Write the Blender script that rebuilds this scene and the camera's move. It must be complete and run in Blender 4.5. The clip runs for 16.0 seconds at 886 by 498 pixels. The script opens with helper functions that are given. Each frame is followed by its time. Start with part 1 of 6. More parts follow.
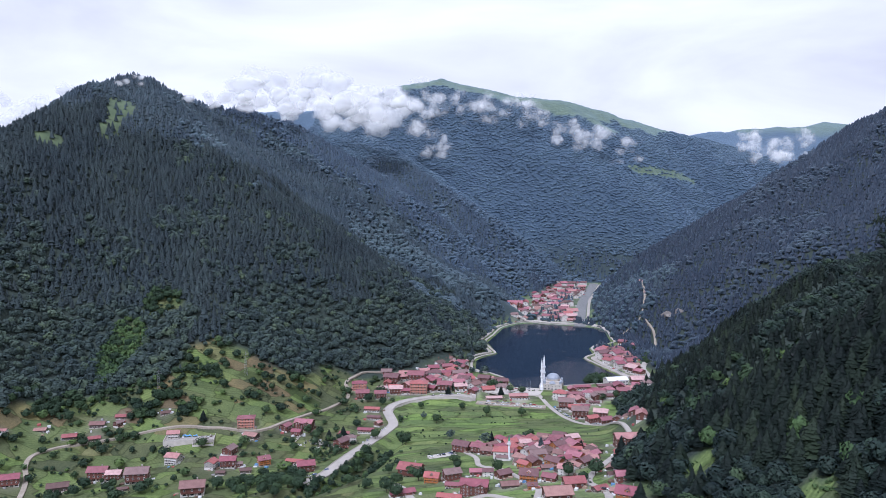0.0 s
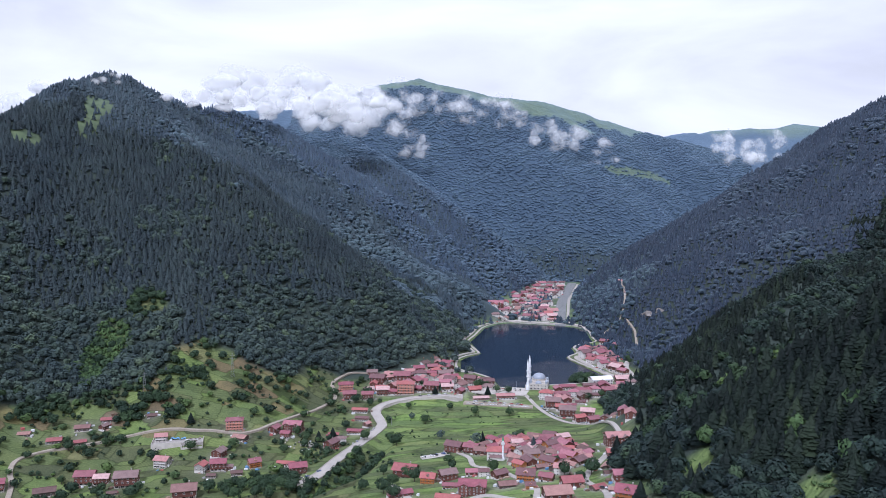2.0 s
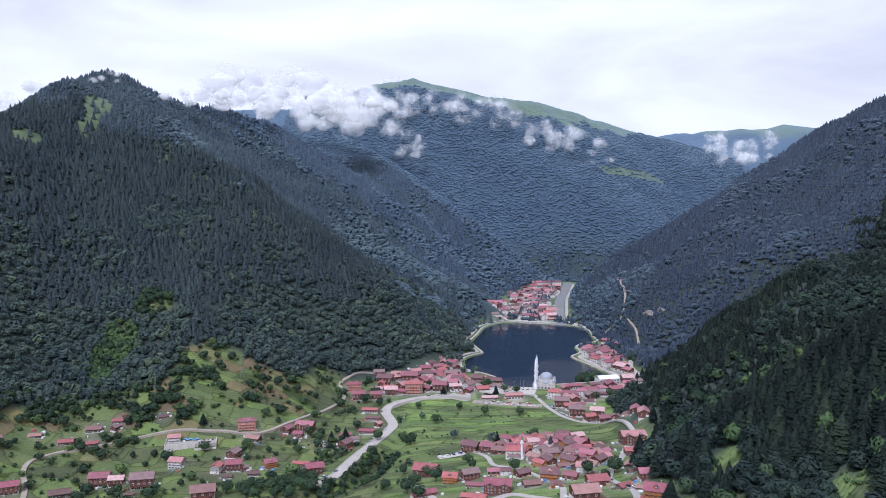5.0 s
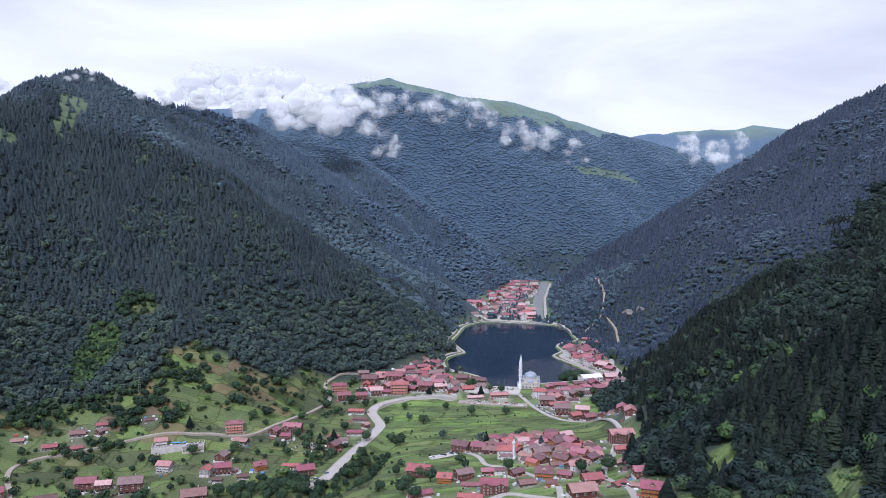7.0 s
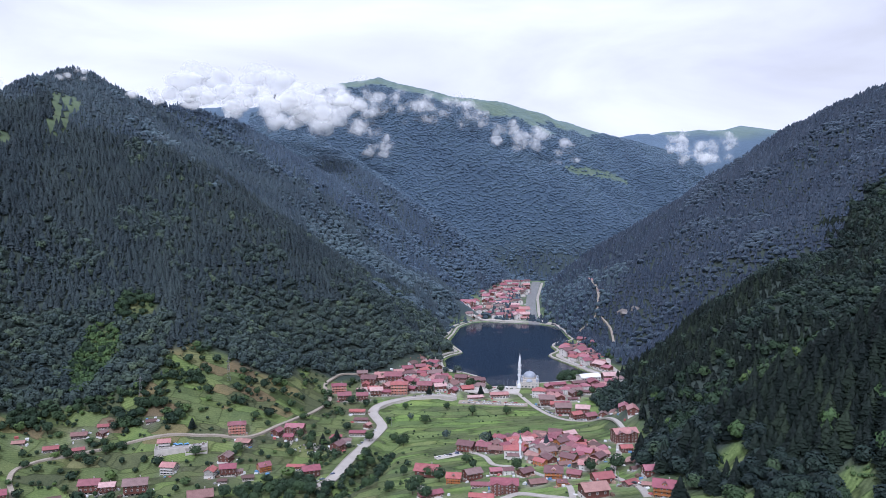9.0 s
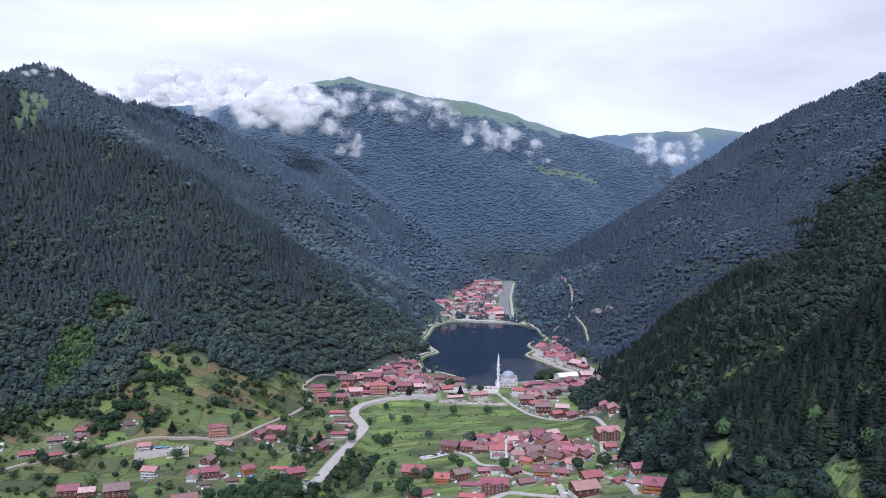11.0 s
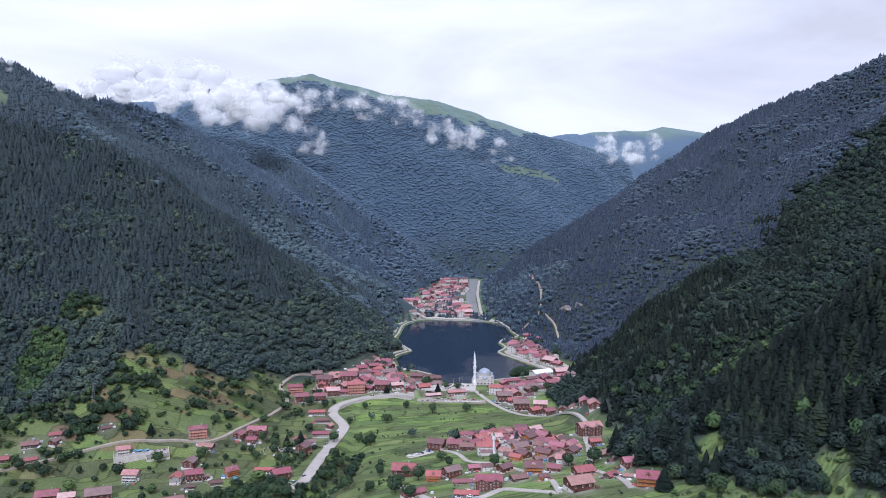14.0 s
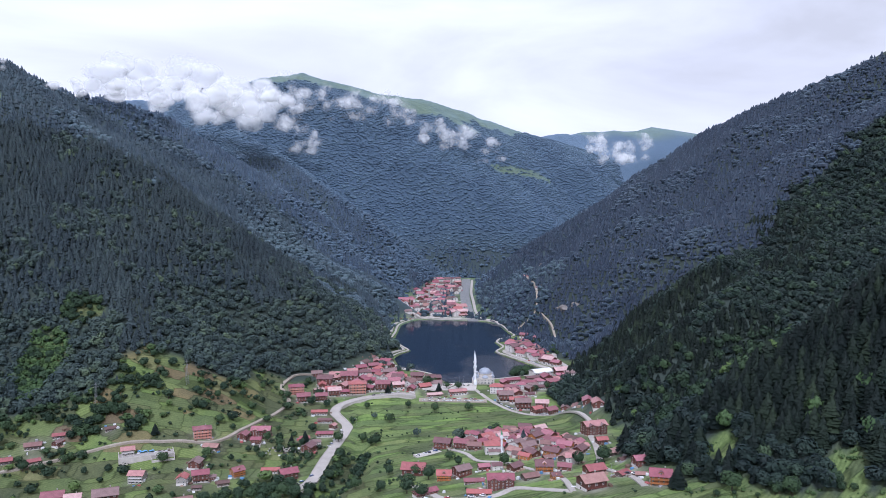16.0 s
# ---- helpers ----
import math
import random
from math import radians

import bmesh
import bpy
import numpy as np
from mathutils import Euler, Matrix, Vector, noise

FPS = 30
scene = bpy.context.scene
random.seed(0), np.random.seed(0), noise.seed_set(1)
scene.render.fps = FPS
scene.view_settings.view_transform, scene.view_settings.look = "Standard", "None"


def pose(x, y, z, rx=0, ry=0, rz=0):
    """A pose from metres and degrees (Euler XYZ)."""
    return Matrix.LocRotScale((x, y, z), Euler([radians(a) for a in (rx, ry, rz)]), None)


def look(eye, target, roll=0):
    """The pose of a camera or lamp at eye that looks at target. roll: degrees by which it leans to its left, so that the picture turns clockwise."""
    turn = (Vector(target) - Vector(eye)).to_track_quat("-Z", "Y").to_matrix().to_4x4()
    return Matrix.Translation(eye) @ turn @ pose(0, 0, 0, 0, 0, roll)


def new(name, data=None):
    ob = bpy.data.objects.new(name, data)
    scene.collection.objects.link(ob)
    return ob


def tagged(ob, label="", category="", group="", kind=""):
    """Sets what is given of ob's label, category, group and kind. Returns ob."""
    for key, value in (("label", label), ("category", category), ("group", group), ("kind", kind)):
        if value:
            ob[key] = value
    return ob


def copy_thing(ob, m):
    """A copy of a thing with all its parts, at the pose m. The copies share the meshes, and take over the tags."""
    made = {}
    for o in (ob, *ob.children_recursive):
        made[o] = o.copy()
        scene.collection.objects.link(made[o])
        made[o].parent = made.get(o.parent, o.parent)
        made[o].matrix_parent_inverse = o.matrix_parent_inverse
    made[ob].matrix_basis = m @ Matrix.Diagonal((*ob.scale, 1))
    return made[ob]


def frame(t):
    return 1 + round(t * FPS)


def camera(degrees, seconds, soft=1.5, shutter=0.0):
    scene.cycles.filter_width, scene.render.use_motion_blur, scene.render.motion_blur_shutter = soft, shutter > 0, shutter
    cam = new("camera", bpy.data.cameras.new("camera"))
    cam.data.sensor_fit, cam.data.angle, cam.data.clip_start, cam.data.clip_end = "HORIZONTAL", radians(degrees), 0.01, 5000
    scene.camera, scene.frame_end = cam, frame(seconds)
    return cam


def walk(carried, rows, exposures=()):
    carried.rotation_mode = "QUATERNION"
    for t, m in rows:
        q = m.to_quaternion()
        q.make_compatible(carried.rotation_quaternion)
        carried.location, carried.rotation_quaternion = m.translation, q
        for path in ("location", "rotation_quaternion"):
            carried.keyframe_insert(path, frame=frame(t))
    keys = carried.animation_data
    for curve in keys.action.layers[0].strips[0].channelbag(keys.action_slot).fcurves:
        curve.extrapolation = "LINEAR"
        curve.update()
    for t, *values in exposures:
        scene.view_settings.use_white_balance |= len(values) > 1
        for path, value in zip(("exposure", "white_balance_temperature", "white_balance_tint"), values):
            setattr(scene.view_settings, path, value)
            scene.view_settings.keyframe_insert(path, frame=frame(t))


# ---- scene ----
cam = camera(59.0, 16.0, soft=0.8)
PATH = [
    (0, (0.01, 0.00, 245.51), (0.004, 99.798, 239.142), -0.22),
    (0.5, (-4.03, -0.40, 246.09), (-2.780, 99.391, 239.691), -0.21),
    (1, (-8.88, -0.90, 246.53), (-6.261, 98.860, 240.115), -0.16),
    (1.5, (-13.82, -1.30, 246.83), (-10.332, 98.428, 240.404), -0.12),
    (2, (-18.83, -1.31, 246.97), (-15.243, 98.420, 240.533), -0.11),
    (2.5, (-23.60, -1.60, 247.12), (-19.923, 98.120, 240.680), -0.09),
    (3, (-28.82, -1.47, 247.17), (-25.031, 98.247, 240.735), -0.11),
    (3.5, (-33.31, -1.50, 247.15), (-29.450, 98.214, 240.728), -0.10),
    (6, (-56.09, -1.68, 248.15), (-48.669, 97.833, 241.600), -0.07),
    (6.5, (-60.40, -2.48, 248.87), (-51.873, 96.934, 242.295), -0.07),
    (7, (-65.42, -2.63, 249.44), (-56.285, 96.731, 242.850), -0.09),
    (7.5, (-69.97, -2.24, 249.47), (-60.756, 97.114, 242.871), -0.09),
    (8, (-75.05, -2.26, 249.68), (-65.615, 97.071, 243.072), -0.07),
    (8.5, (-79.68, -2.00, 249.72), (-69.806, 97.296, 243.120), -0.03),
    (9, (-84.28, -2.13, 250.50), (-73.231, 97.036, 243.832), -0.04),
    (9.5, (-88.82, -2.18, 251.18), (-76.524, 96.834, 244.459), 0.01),
    (10, (-93.42, -1.96, 251.53), (-79.742, 96.873, 244.817), 0.05),
    (12.5, (-116.70, 0.11, 251.97), (-98.521, 98.204, 245.104), 0.14),
    (13, (-121.93, 0.60, 252.25), (-102.203, 98.388, 245.337), 0.14),
    (13.5, (-126.21, 1.06, 252.20), (-105.774, 98.704, 245.264), 0.16),
    (14, (-130.40, 1.98, 252.09), (-109.334, 99.486, 245.136), 0.14),
    (14.5, (-135.37, 2.55, 252.36), (-113.403, 99.855, 245.353), 0.19),
    (15, (-140.13, 3.35, 252.28), (-117.509, 100.502, 245.265), 0.18),
    (15.5, (-144.69, 4.13, 252.57), (-121.963, 101.256, 245.516), 0.18),
    (16, (-150.01, 4.91, 252.43), (-127.147, 102.008, 245.412), 0.22),
]
walk(cam, [(t, look(eye, target, roll)) for t, eye, target, roll in PATH], [(0.0, 0.37, 5230, 22), (16.0, 0.37, 5230, 22)])

# ---- world, sun, exposure ----
world = bpy.data.worlds.new("world")
scene.world = world
world.use_nodes = True
wn, wl = world.node_tree.nodes, world.node_tree.links
wn.clear()
SUN_EL, SUN_AZ = radians(52), radians(200)
sky = wn.new("ShaderNodeTexSky")
sky.sky_type = "NISHITA"
sky.sun_disc = False
sky.sun_elevation, sky.sun_rotation = SUN_EL, SUN_AZ
sky.air_density, sky.dust_density = 1.0, 2.0
clear_sky = wn.new("ShaderNodeBackground")
clear_sky.inputs[1].default_value = 0.10
wl.new(sky.outputs[0], clear_sky.inputs[0])
coord = wn.new("ShaderNodeTexCoord")
stretch = wn.new("ShaderNodeMapping")
stretch.inputs["Scale"].default_value = (1.0, 1.0, 3.4)
wl.new(coord.outputs["Generated"], stretch.inputs[0])
puff = wn.new("ShaderNodeTexNoise")
puff.inputs["Scale"].default_value, puff.inputs["Detail"].default_value = 2.3, 6.0
puff.inputs["Roughness"].default_value, puff.inputs["Distortion"].default_value = 0.52, 0.5
wl.new(stretch.outputs[0], puff.inputs["Vector"])
shade = wn.new("ShaderNodeValToRGB")
e = shade.color_ramp.elements
e[0].position, e[0].color = 0.28, (0.585, 0.562, 0.508, 1)
e[1].position, e[1].color = 0.66, (0.890, 0.870, 0.825, 1)
wl.new(puff.outputs["Fac"], shade.inputs[0])
deck = wn.new("ShaderNodeBackground")
deck.inputs[1].default_value = 0.98
wl.new(shade.outputs[0], deck.inputs[0])
cover = wn.new("ShaderNodeMixShader")
cover.inputs[0].default_value = 0.96
wl.new(clear_sky.outputs[0], cover.inputs[1])
wl.new(deck.outputs[0], cover.inputs[2])
out = wn.new("ShaderNodeOutputWorld")
wl.new(cover.outputs[0], out.inputs[0])

sun_data = bpy.data.lights.new("sun", "SUN")
sun_data.energy, sun_data.angle, sun_data.color = 2.2, radians(10), (1.0, 0.97, 0.92)
sun = new("sun", sun_data)
sun.matrix_world = look((math.sin(SUN_AZ) * 800, math.cos(SUN_AZ) * 800, 900), (0, 0, 0))

# ---- the lie of the land ----
def smooth(a, b, v):
    u = np.clip((v - a) / (b - a), 0, 1)
    return u * u * (3 - 2 * u)


_tab = np.random.RandomState(7).rand(256, 256)


def value_noise(x, y, size):
    """Smooth noise in -1..1 with features of the given size in metres."""
    u, v = np.asarray(x, float) / size, np.asarray(y, float) / size
    i, j = np.floor(u).astype(int), np.floor(v).astype(int)
    f, g = u - i, v - j
    f, g = f * f * (3 - 2 * f), g * g * (3 - 2 * g)
    at = lambda a, b: _tab[a % 256, b % 256]
    low = at(i, j) * (1 - f) + at(i + 1, j) * f
    high = at(i, j + 1) * (1 - f) + at(i + 1, j + 1) * f
    return 2 * (low * (1 - g) + high * g) - 1


def rough(x, y, size, octaves=4):
    total = 0
    for n in range(octaves):
        total = total + value_noise(x + 37 * n, y - 53 * n, size / 2**n) / 2**n
    return total


def along(points, step):
    """A polyline, resampled at even steps."""
    p = np.array(points, float)
    s = np.r_[0, np.cumsum(np.linalg.norm(np.diff(p[:, :2], axis=0), axis=1))]
    at = np.linspace(0, s[-1], max(2, int(s[-1] / step) + 1))
    return np.stack([np.interp(at, s, c) for c in p.T], 1)


# crest lines x, y, z; the flanks fall at the first slope, and by the second more beyond the third's distance
RIDGES = [
    (0.62, 0, 0, [(-900, 500, 60), (-760, 800, 150), (-675, 1000, 238), (-661, 1168, 344), (-655, 1400, 424), (-648, 1600, 492), (-610, 1660, 494)]),
    (0.74, 0, 0, [(-610, 1660, 494), (-457, 1791, 455), (-330, 1950, 400), (-150, 2030, 310), (60, 2080, 195), (250, 2110, 95), (390, 2120, 25)]),
    (0.66, 0, 0, [(-560, 1560, 455), (-420, 1400, 338), (-344, 1323, 278), (-200, 1210, 156), (-60, 1120, 50)]),
    (0.66, 0, 0, [(-600, 1350, 392), (-500, 1210, 296), (-427, 1134, 232), (-330, 1040, 145)]),
    (0.60, 0, 0, [(-285, 800, 16), (-215, 830, 12), (-150, 985, 24), (-110, 1010, 18)]),
    (0.60, 0.75, 220, [(-1500, 2800, 520), (-420, 2720, 560), (-210, 2695, 610), (-120, 2690, 652), (-8, 2680, 666), (60, 2660, 640), (180, 2640, 600), (404, 2620, 566), (560, 2625, 528), (795, 2650, 474),
                       (1100, 2900, 512), (1500, 3100, 545), (2600, 3200, 560)]),
    (0.65, 0.8, 420, [(433, 1900, 26), (555, 1850, 94), (670, 1800, 180), (778, 1750, 284), (817, 1700, 342), (905, 1600, 408)]),
    (0.65, 0.6, 560, [(905, 1600, 420), (970, 1460, 501), (1051, 1300, 527), (1150, 1100, 565), (1200, 700, 560)]),
    (0.66, 0, 0, [(900, 1000, 330), (720, 1000, 232), (611, 1007, 194), (502, 1003, 154), (420, 979, 98), (362, 977, 68), (325, 972, 40)]),
    (0.72, 0, 0, [(208, 752, 40), (236, 760, 66), (282, 764, 88), (338, 780, 112), (390, 800, 132), (483, 870, 146), (600, 850, 215), (1000, 760, 430)]),
    (0.90, 0, 0, [(165, 515, 78), (202, 517, 128), (240, 512, 156), (271, 490, 180), (330, 440, 215), (520, 380, 350), (800, 250, 480)]),
    (0.90, 0, 0, [(185, 400, 70), (225, 380, 104), (310, 340, 170)]),
    (0.74, 0, 0, [(-330, 2360, 520), (-167, 2210, 412), (33, 2180, 270), (203, 2160, 148), (395, 2130, 20)]),
    (1.0, 0.5, 120, [(200, 2560, 556), (321, 2420, 466), (440, 2370, 402), (550, 2340, 346), (660, 2310, 286), (730, 2270, 215), (770, 2230, 160)]),
    (1.1, 0, 0, [(60, 2560, 560), (90, 2440, 440), (150, 2330, 320)]),
    (0.60, 0, 0, [(-2600, 2300, 560), (-1500, 1900, 470), (-1250, 1700, 400)]),
]
# broad swells and hollows: x, y, rise, reach
SWELLS = [(-293, 813, 4, 70), (-350, 795, -26, 75), (-205, 870, 19, 60), (-174, 956, 6, 60), (-95, 1065, -19, 70), (-440, 880, -45, 90), (-350, 985, 28, 80), (-460, 960, -21, 80), (-215, 800, 5, 45),
          (-400, 710, -17, 80), (-130, 660, -5, 70), (-140, 1210, 32, 110), (-340, 1290, 40, 140), (-205, 1060, -9, 70), (-347, 1032, -14, 70), (400, 1300, -14, 130), (425, 1570, -34, 95),
          (690, 1420, -22, 160), (-246, 1785, -14, 110), (-30, 1840, 24, 110), (105, 1501, 14, 50), (770, 2400, -40, 130), (-420, 770, -14, 50), (640, 1020, -20, 100), (255, 762, 9, 45), (-262, 775, 8, 45)]
# the lake's shore, anticlockwise from its outlet
SHORE = [(93, 1006), (130, 1003), (156, 1015), (190, 1022), (230, 1032), (254, 1042), (246, 1058), (234, 1104), (221, 1152), (214, 1192), (236, 1228), (238, 1268), (254, 1298), (286, 1322),
         (290, 1362), (298, 1436), (288, 1472), (262, 1494), (200, 1516), (169, 1534), (142, 1518), (114, 1474), (94, 1398), (76, 1330), (82, 1268), (86, 1230), (66, 1208), (50, 1178), (47, 1120), (70, 1088), (86, 1062)]


# the brook that leaves the lake
RIVER = [(-210, 540), (-160, 600), (-112, 640), (-88, 672), (-70, 725), (-50, 800), (-43, 845), (-48, 885), (-53, 908), (-48, 926), (-28, 940), (20, 948), (60, 968), (93, 1004)]


def inside(x, y, polygon):
    """Whether points lie in a polygon."""
    p = np.array(polygon, float)
    x, y = np.asarray(x, float), np.asarray(y, float)
    odd = np.zeros(x.shape, bool)
    for (ax, ay), (bx, by) in zip(p, np.roll(p, -1, 0)):
        odd ^= ((ay > y) != (by > y)) & (x < (bx - ax) * (y - ay) / (by - ay + 1e-12) + ax)
    return odd


def away(x, y, line):
    """Distance from points to a polyline."""
    best = np.full(np.shape(x), 1e9)
    for (ax, ay), (bx, by) in zip(line[:-1], line[1:]):
        dx, dy = bx - ax, by - ay
        u = np.clip(((x - ax) * dx + (y - ay) * dy) / (dx * dx + dy * dy), 0, 1)
        best = np.minimum(best, np.hypot(x - ax - u * dx, y - ay - u * dy))
    return best


def valley(x, y):
    """The valley floor with the village's fan."""
    base = -7 + 9.5 * smooth(860, 1000, y) + 0.04 * np.maximum(y - 1540, 0)
    fan = 66 - 0.172 * np.hypot(x - 150, y - 430) + 1.2 * rough(x, y, 70, 2)
    return np.logaddexp(base / 3.0, fan / 3.0) * 3.0


def ground(x, y):
    """The height of the bare land."""
    x, y = np.asarray(x, float), np.asarray(y, float)
    bend = 26 * value_noise(x, y, 210) + 12 * value_noise(x + 90, y, 90)
    low = valley(x, y)
    high = np.full(x.shape, -60.0)
    for slope, more, beyond, crest in RIDGES:
        for cx, cy, cz in along(crest, 22 if crest[0][1] > 2600 else 45):
            d = np.sqrt((x - cx) ** 2 + (y - cy) ** 2 + 300)
            high = np.maximum(high, cz - slope * d - more * np.maximum(d - beyond, 0))
    lift = high - low
    high = high + bend * smooth(25, 160, lift) * (1 - 0.6 * smooth(1500, 2600, y)) + (2.2 * rough(x, y, 40, 2)) * smooth(8, 60, lift)
    high = high + smooth(2150, 2300, y) * (1 - 0.8 * smooth(2450, 2600, y)) * (16 * value_noise(x + 0.5 * y, 0.45 * y, 120) + 8 * value_noise(x - 0.3 * y, 0.6 * y, 50))
    z = np.logaddexp(low / 5.0, high / 5.0) * 5.0
    for cx, cy, rise, reach in SWELLS:
        z = z + rise * np.exp(-((x - cx) ** 2 + (y - cy) ** 2) / reach**2)
    z = np.where(y > 1000, np.maximum(z, 2.4), z)
    bed = np.interp(y, [560, 860, 1000], [-11, -9, -2.5]) + np.maximum(0, (away(x, y, RIVER) - 4.5) * 0.75)
    z = np.where(y < 1003, np.minimum(z, np.where(away(x, y, RIVER) < 30, bed, 1e9)), z)
    bank = np.where(inside(x, y, SHORE), -1, 1) * away(x, y, SHORE + SHORE[:1])
    return np.where(bank < 70, np.minimum(z, np.interp(bank, [-14, -1, 2, 18], [-6, -0.8, 1.2, 2.2]) + np.maximum(0, bank - 18) * 1.25), z)


# ---- materials ----
def material(name, rough_value=0.8, metal=0.0):
    m = bpy.data.materials.new(name)
    m.use_nodes = True
    b = m.node_tree.nodes["Principled BSDF"]
    b.inputs["Roughness"].default_value, b.inputs["Metallic"].default_value = rough_value, metal
    return m, m.node_tree.nodes, m.node_tree.links, b


def noise_fac(nodes, links, scale, detail=4.0, where=None, rough_value=0.55):
    n = nodes.new("ShaderNodeTexNoise")
    n.inputs["Scale"].default_value, n.inputs["Detail"].default_value, n.inputs["Roughness"].default_value = scale, detail, rough_value
    if where is None:
        c = nodes.new("ShaderNodeTexCoord")
        where = c.outputs["Object"]
    links.new(where, n.inputs["Vector"])
    return n.outputs["Fac"]


def ramp(nodes, links, fac, stops):
    r = nodes.new("ShaderNodeValToRGB")
    el = r.color_ramp.elements
    while len(el) < len(stops):
        el.new(0.5)
    for k, (p, c) in zip(el, stops):
        k.position, k.color = p, (*c, 1)
    links.new(fac, r.inputs[0])
    return r.outputs[0]


def mixed(nodes, links, fac, a, b, mode="MIX"):
    m = nodes.new("ShaderNodeMix")
    m.data_type, m.blend_type = "RGBA", mode
    if isinstance(fac, float):
        m.inputs[0].default_value = fac
    elif isinstance(fac, str):
        at = nodes.new("ShaderNodeAttribute")
        at.attribute_name = fac
        links.new(at.outputs["Fac"], m.inputs[0])
    else:
        links.new(fac, m.inputs[0])
    for sock, v in ((m.inputs[6], a), (m.inputs[7], b)):
        if isinstance(v, tuple):
            sock.default_value = (*v, 1)
        else:
            links.new(v, sock)
    return m.outputs[2]


def bump(nodes, links, bsdf, fac, strength, distance):
    b = nodes.new("ShaderNodeBump")
    b.inputs["Strength"].default_value, b.inputs["Distance"].default_value = strength, distance
    links.new(fac, b.inputs["Height"])
    links.new(b.outputs[0], bsdf.inputs["Normal"])


def plain(name, dark, light, scale=0.6, rough_value=0.8, metal=0.0, relief=0.15, random_by=""):
    """A surface of two close tones in two scales of noise; random_by: "object" or "island" varies whole pieces too."""
    m, n, l, b = material(name, rough_value, metal)
    big, fine = noise_fac(n, l, scale, 3.0), noise_fac(n, l, scale * 9, 4.0)
    mid = tuple((p + q) / 2 for p, q in zip(dark, light))
    col = mixed(n, l, 0.45, ramp(n, l, big, [(0.3, dark), (0.7, light)]), ramp(n, l, fine, [(0.35, dark), (0.5, mid), (0.68, light)]))
    if random_by:
        src = n.new("ShaderNodeObjectInfo").outputs["Random"] if random_by == "object" else n.new("ShaderNodeNewGeometry").outputs["Random Per Island"]
        col = mixed(n, l, 0.75, col, ramp(n, l, src, [(0.0, (0.55, 0.55, 0.55)), (1.0, (1.25, 1.25, 1.25))]), "MULTIPLY")
    l.new(col, b.inputs["Base Color"])
    if relief:
        bump(n, l, b, fine, relief, 0.3)
    return m


def foliage(name, stops, sheen, relief=0.5, size=0.35, gloss=0.12):
    """Leaves or needles: each tree takes its own tone, with finer mottling inside the crown; a waxy sheen, tinted blue
    and stronger on far woods, stands in for haze.
    """
    m, n, l, b = material(name, 0.6)
    b.inputs["Specular IOR Level"].default_value = gloss
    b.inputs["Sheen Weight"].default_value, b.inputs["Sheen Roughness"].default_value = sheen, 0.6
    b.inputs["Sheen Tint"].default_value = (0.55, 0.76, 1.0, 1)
    tone = n.new("ShaderNodeAttribute")
    tone.attribute_name = "tone"
    own = ramp(n, l, tone.outputs["Fac"], stops)
    own2 = ramp(n, l, noise_fac(n, l, 0.011, 3.0), [(0.38, (0.7, 0.74, 0.78)), (0.62, (1.2, 1.17, 1.05))])
    fine = noise_fac(n, l, size, 3.0, rough_value=0.7)
    spot = ramp(n, l, fine, [(0.35, (0.62, 0.62, 0.64)), (0.7, (1.22, 1.22, 1.18))])
    col = mixed(n, l, 0.6, mixed(n, l, 0.8, own, own2, "MULTIPLY"), spot, "MULTIPLY")
    l.new(col, b.inputs["Base Color"])
    bump(n, l, b, fine, relief, 1.2)
    return m


NEEDLES = foliage("spruce_needles", [(0.0, (0.009, 0.015, 0.013)), (0.5, (0.014, 0.022, 0.018)), (0.85, (0.020, 0.031, 0.022)), (1.0, (0.029, 0.043, 0.026))], 0.0)
LEAVES = foliage("broad_leaves", [(0.0, (0.028, 0.047, 0.030)), (0.45, (0.038, 0.064, 0.037)), (0.82, (0.051, 0.084, 0.041)), (0.93, (0.069, 0.110, 0.046)), (1.0, (0.115, 0.175, 0.056))], 0.0)
# pyramid-shaped mountain: spruce and alder lightened and blued, slight haze in the colour
SPRUCE = foliage("lightly_hazed_spruce_needles", [(0.0, (0.028, 0.039, 0.040)), (0.5, (0.034, 0.049, 0.051)), (1.0, (0.045, 0.064, 0.066))], 0.12, gloss=0.2)
ALDER = foliage("lightly_hazed_alder_leaves", [(0.0, (0.039, 0.058, 0.052)), (0.5, (0.053, 0.077, 0.065)), (0.92, (0.073, 0.104, 0.074)), (1.0, (0.106, 0.144, 0.075))], 0.10, gloss=0.2)
# mountainside fir and beech: the blue of haze is mixed into the leaf colours
FIR = foliage("haze_tinted_fir_needles", [(0.0, (0.016, 0.025, 0.042)), (0.5, (0.020, 0.031, 0.052)), (1.0, (0.028, 0.041, 0.063))], 0.22, gloss=0.3)
BEECH = foliage("haze_tinted_beech_leaves", [(0.0, (0.014, 0.024, 0.036)), (0.5, (0.019, 0.030, 0.044)), (1.0, (0.027, 0.042, 0.055))], 0.24, gloss=0.3)
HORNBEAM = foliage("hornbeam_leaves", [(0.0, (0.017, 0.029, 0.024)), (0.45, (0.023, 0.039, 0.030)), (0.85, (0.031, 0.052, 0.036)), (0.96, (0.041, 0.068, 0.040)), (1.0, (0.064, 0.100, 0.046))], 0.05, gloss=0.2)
# mid to far woods: haze painted into the colours, paler and bluer with distance
MID_FIR = foliage("mid_haze_fir_needles", [(0.0, (0.033, 0.049, 0.059)), (0.5, (0.040, 0.059, 0.073)), (1.0, (0.050, 0.076, 0.092))], 0.16, gloss=0.25)
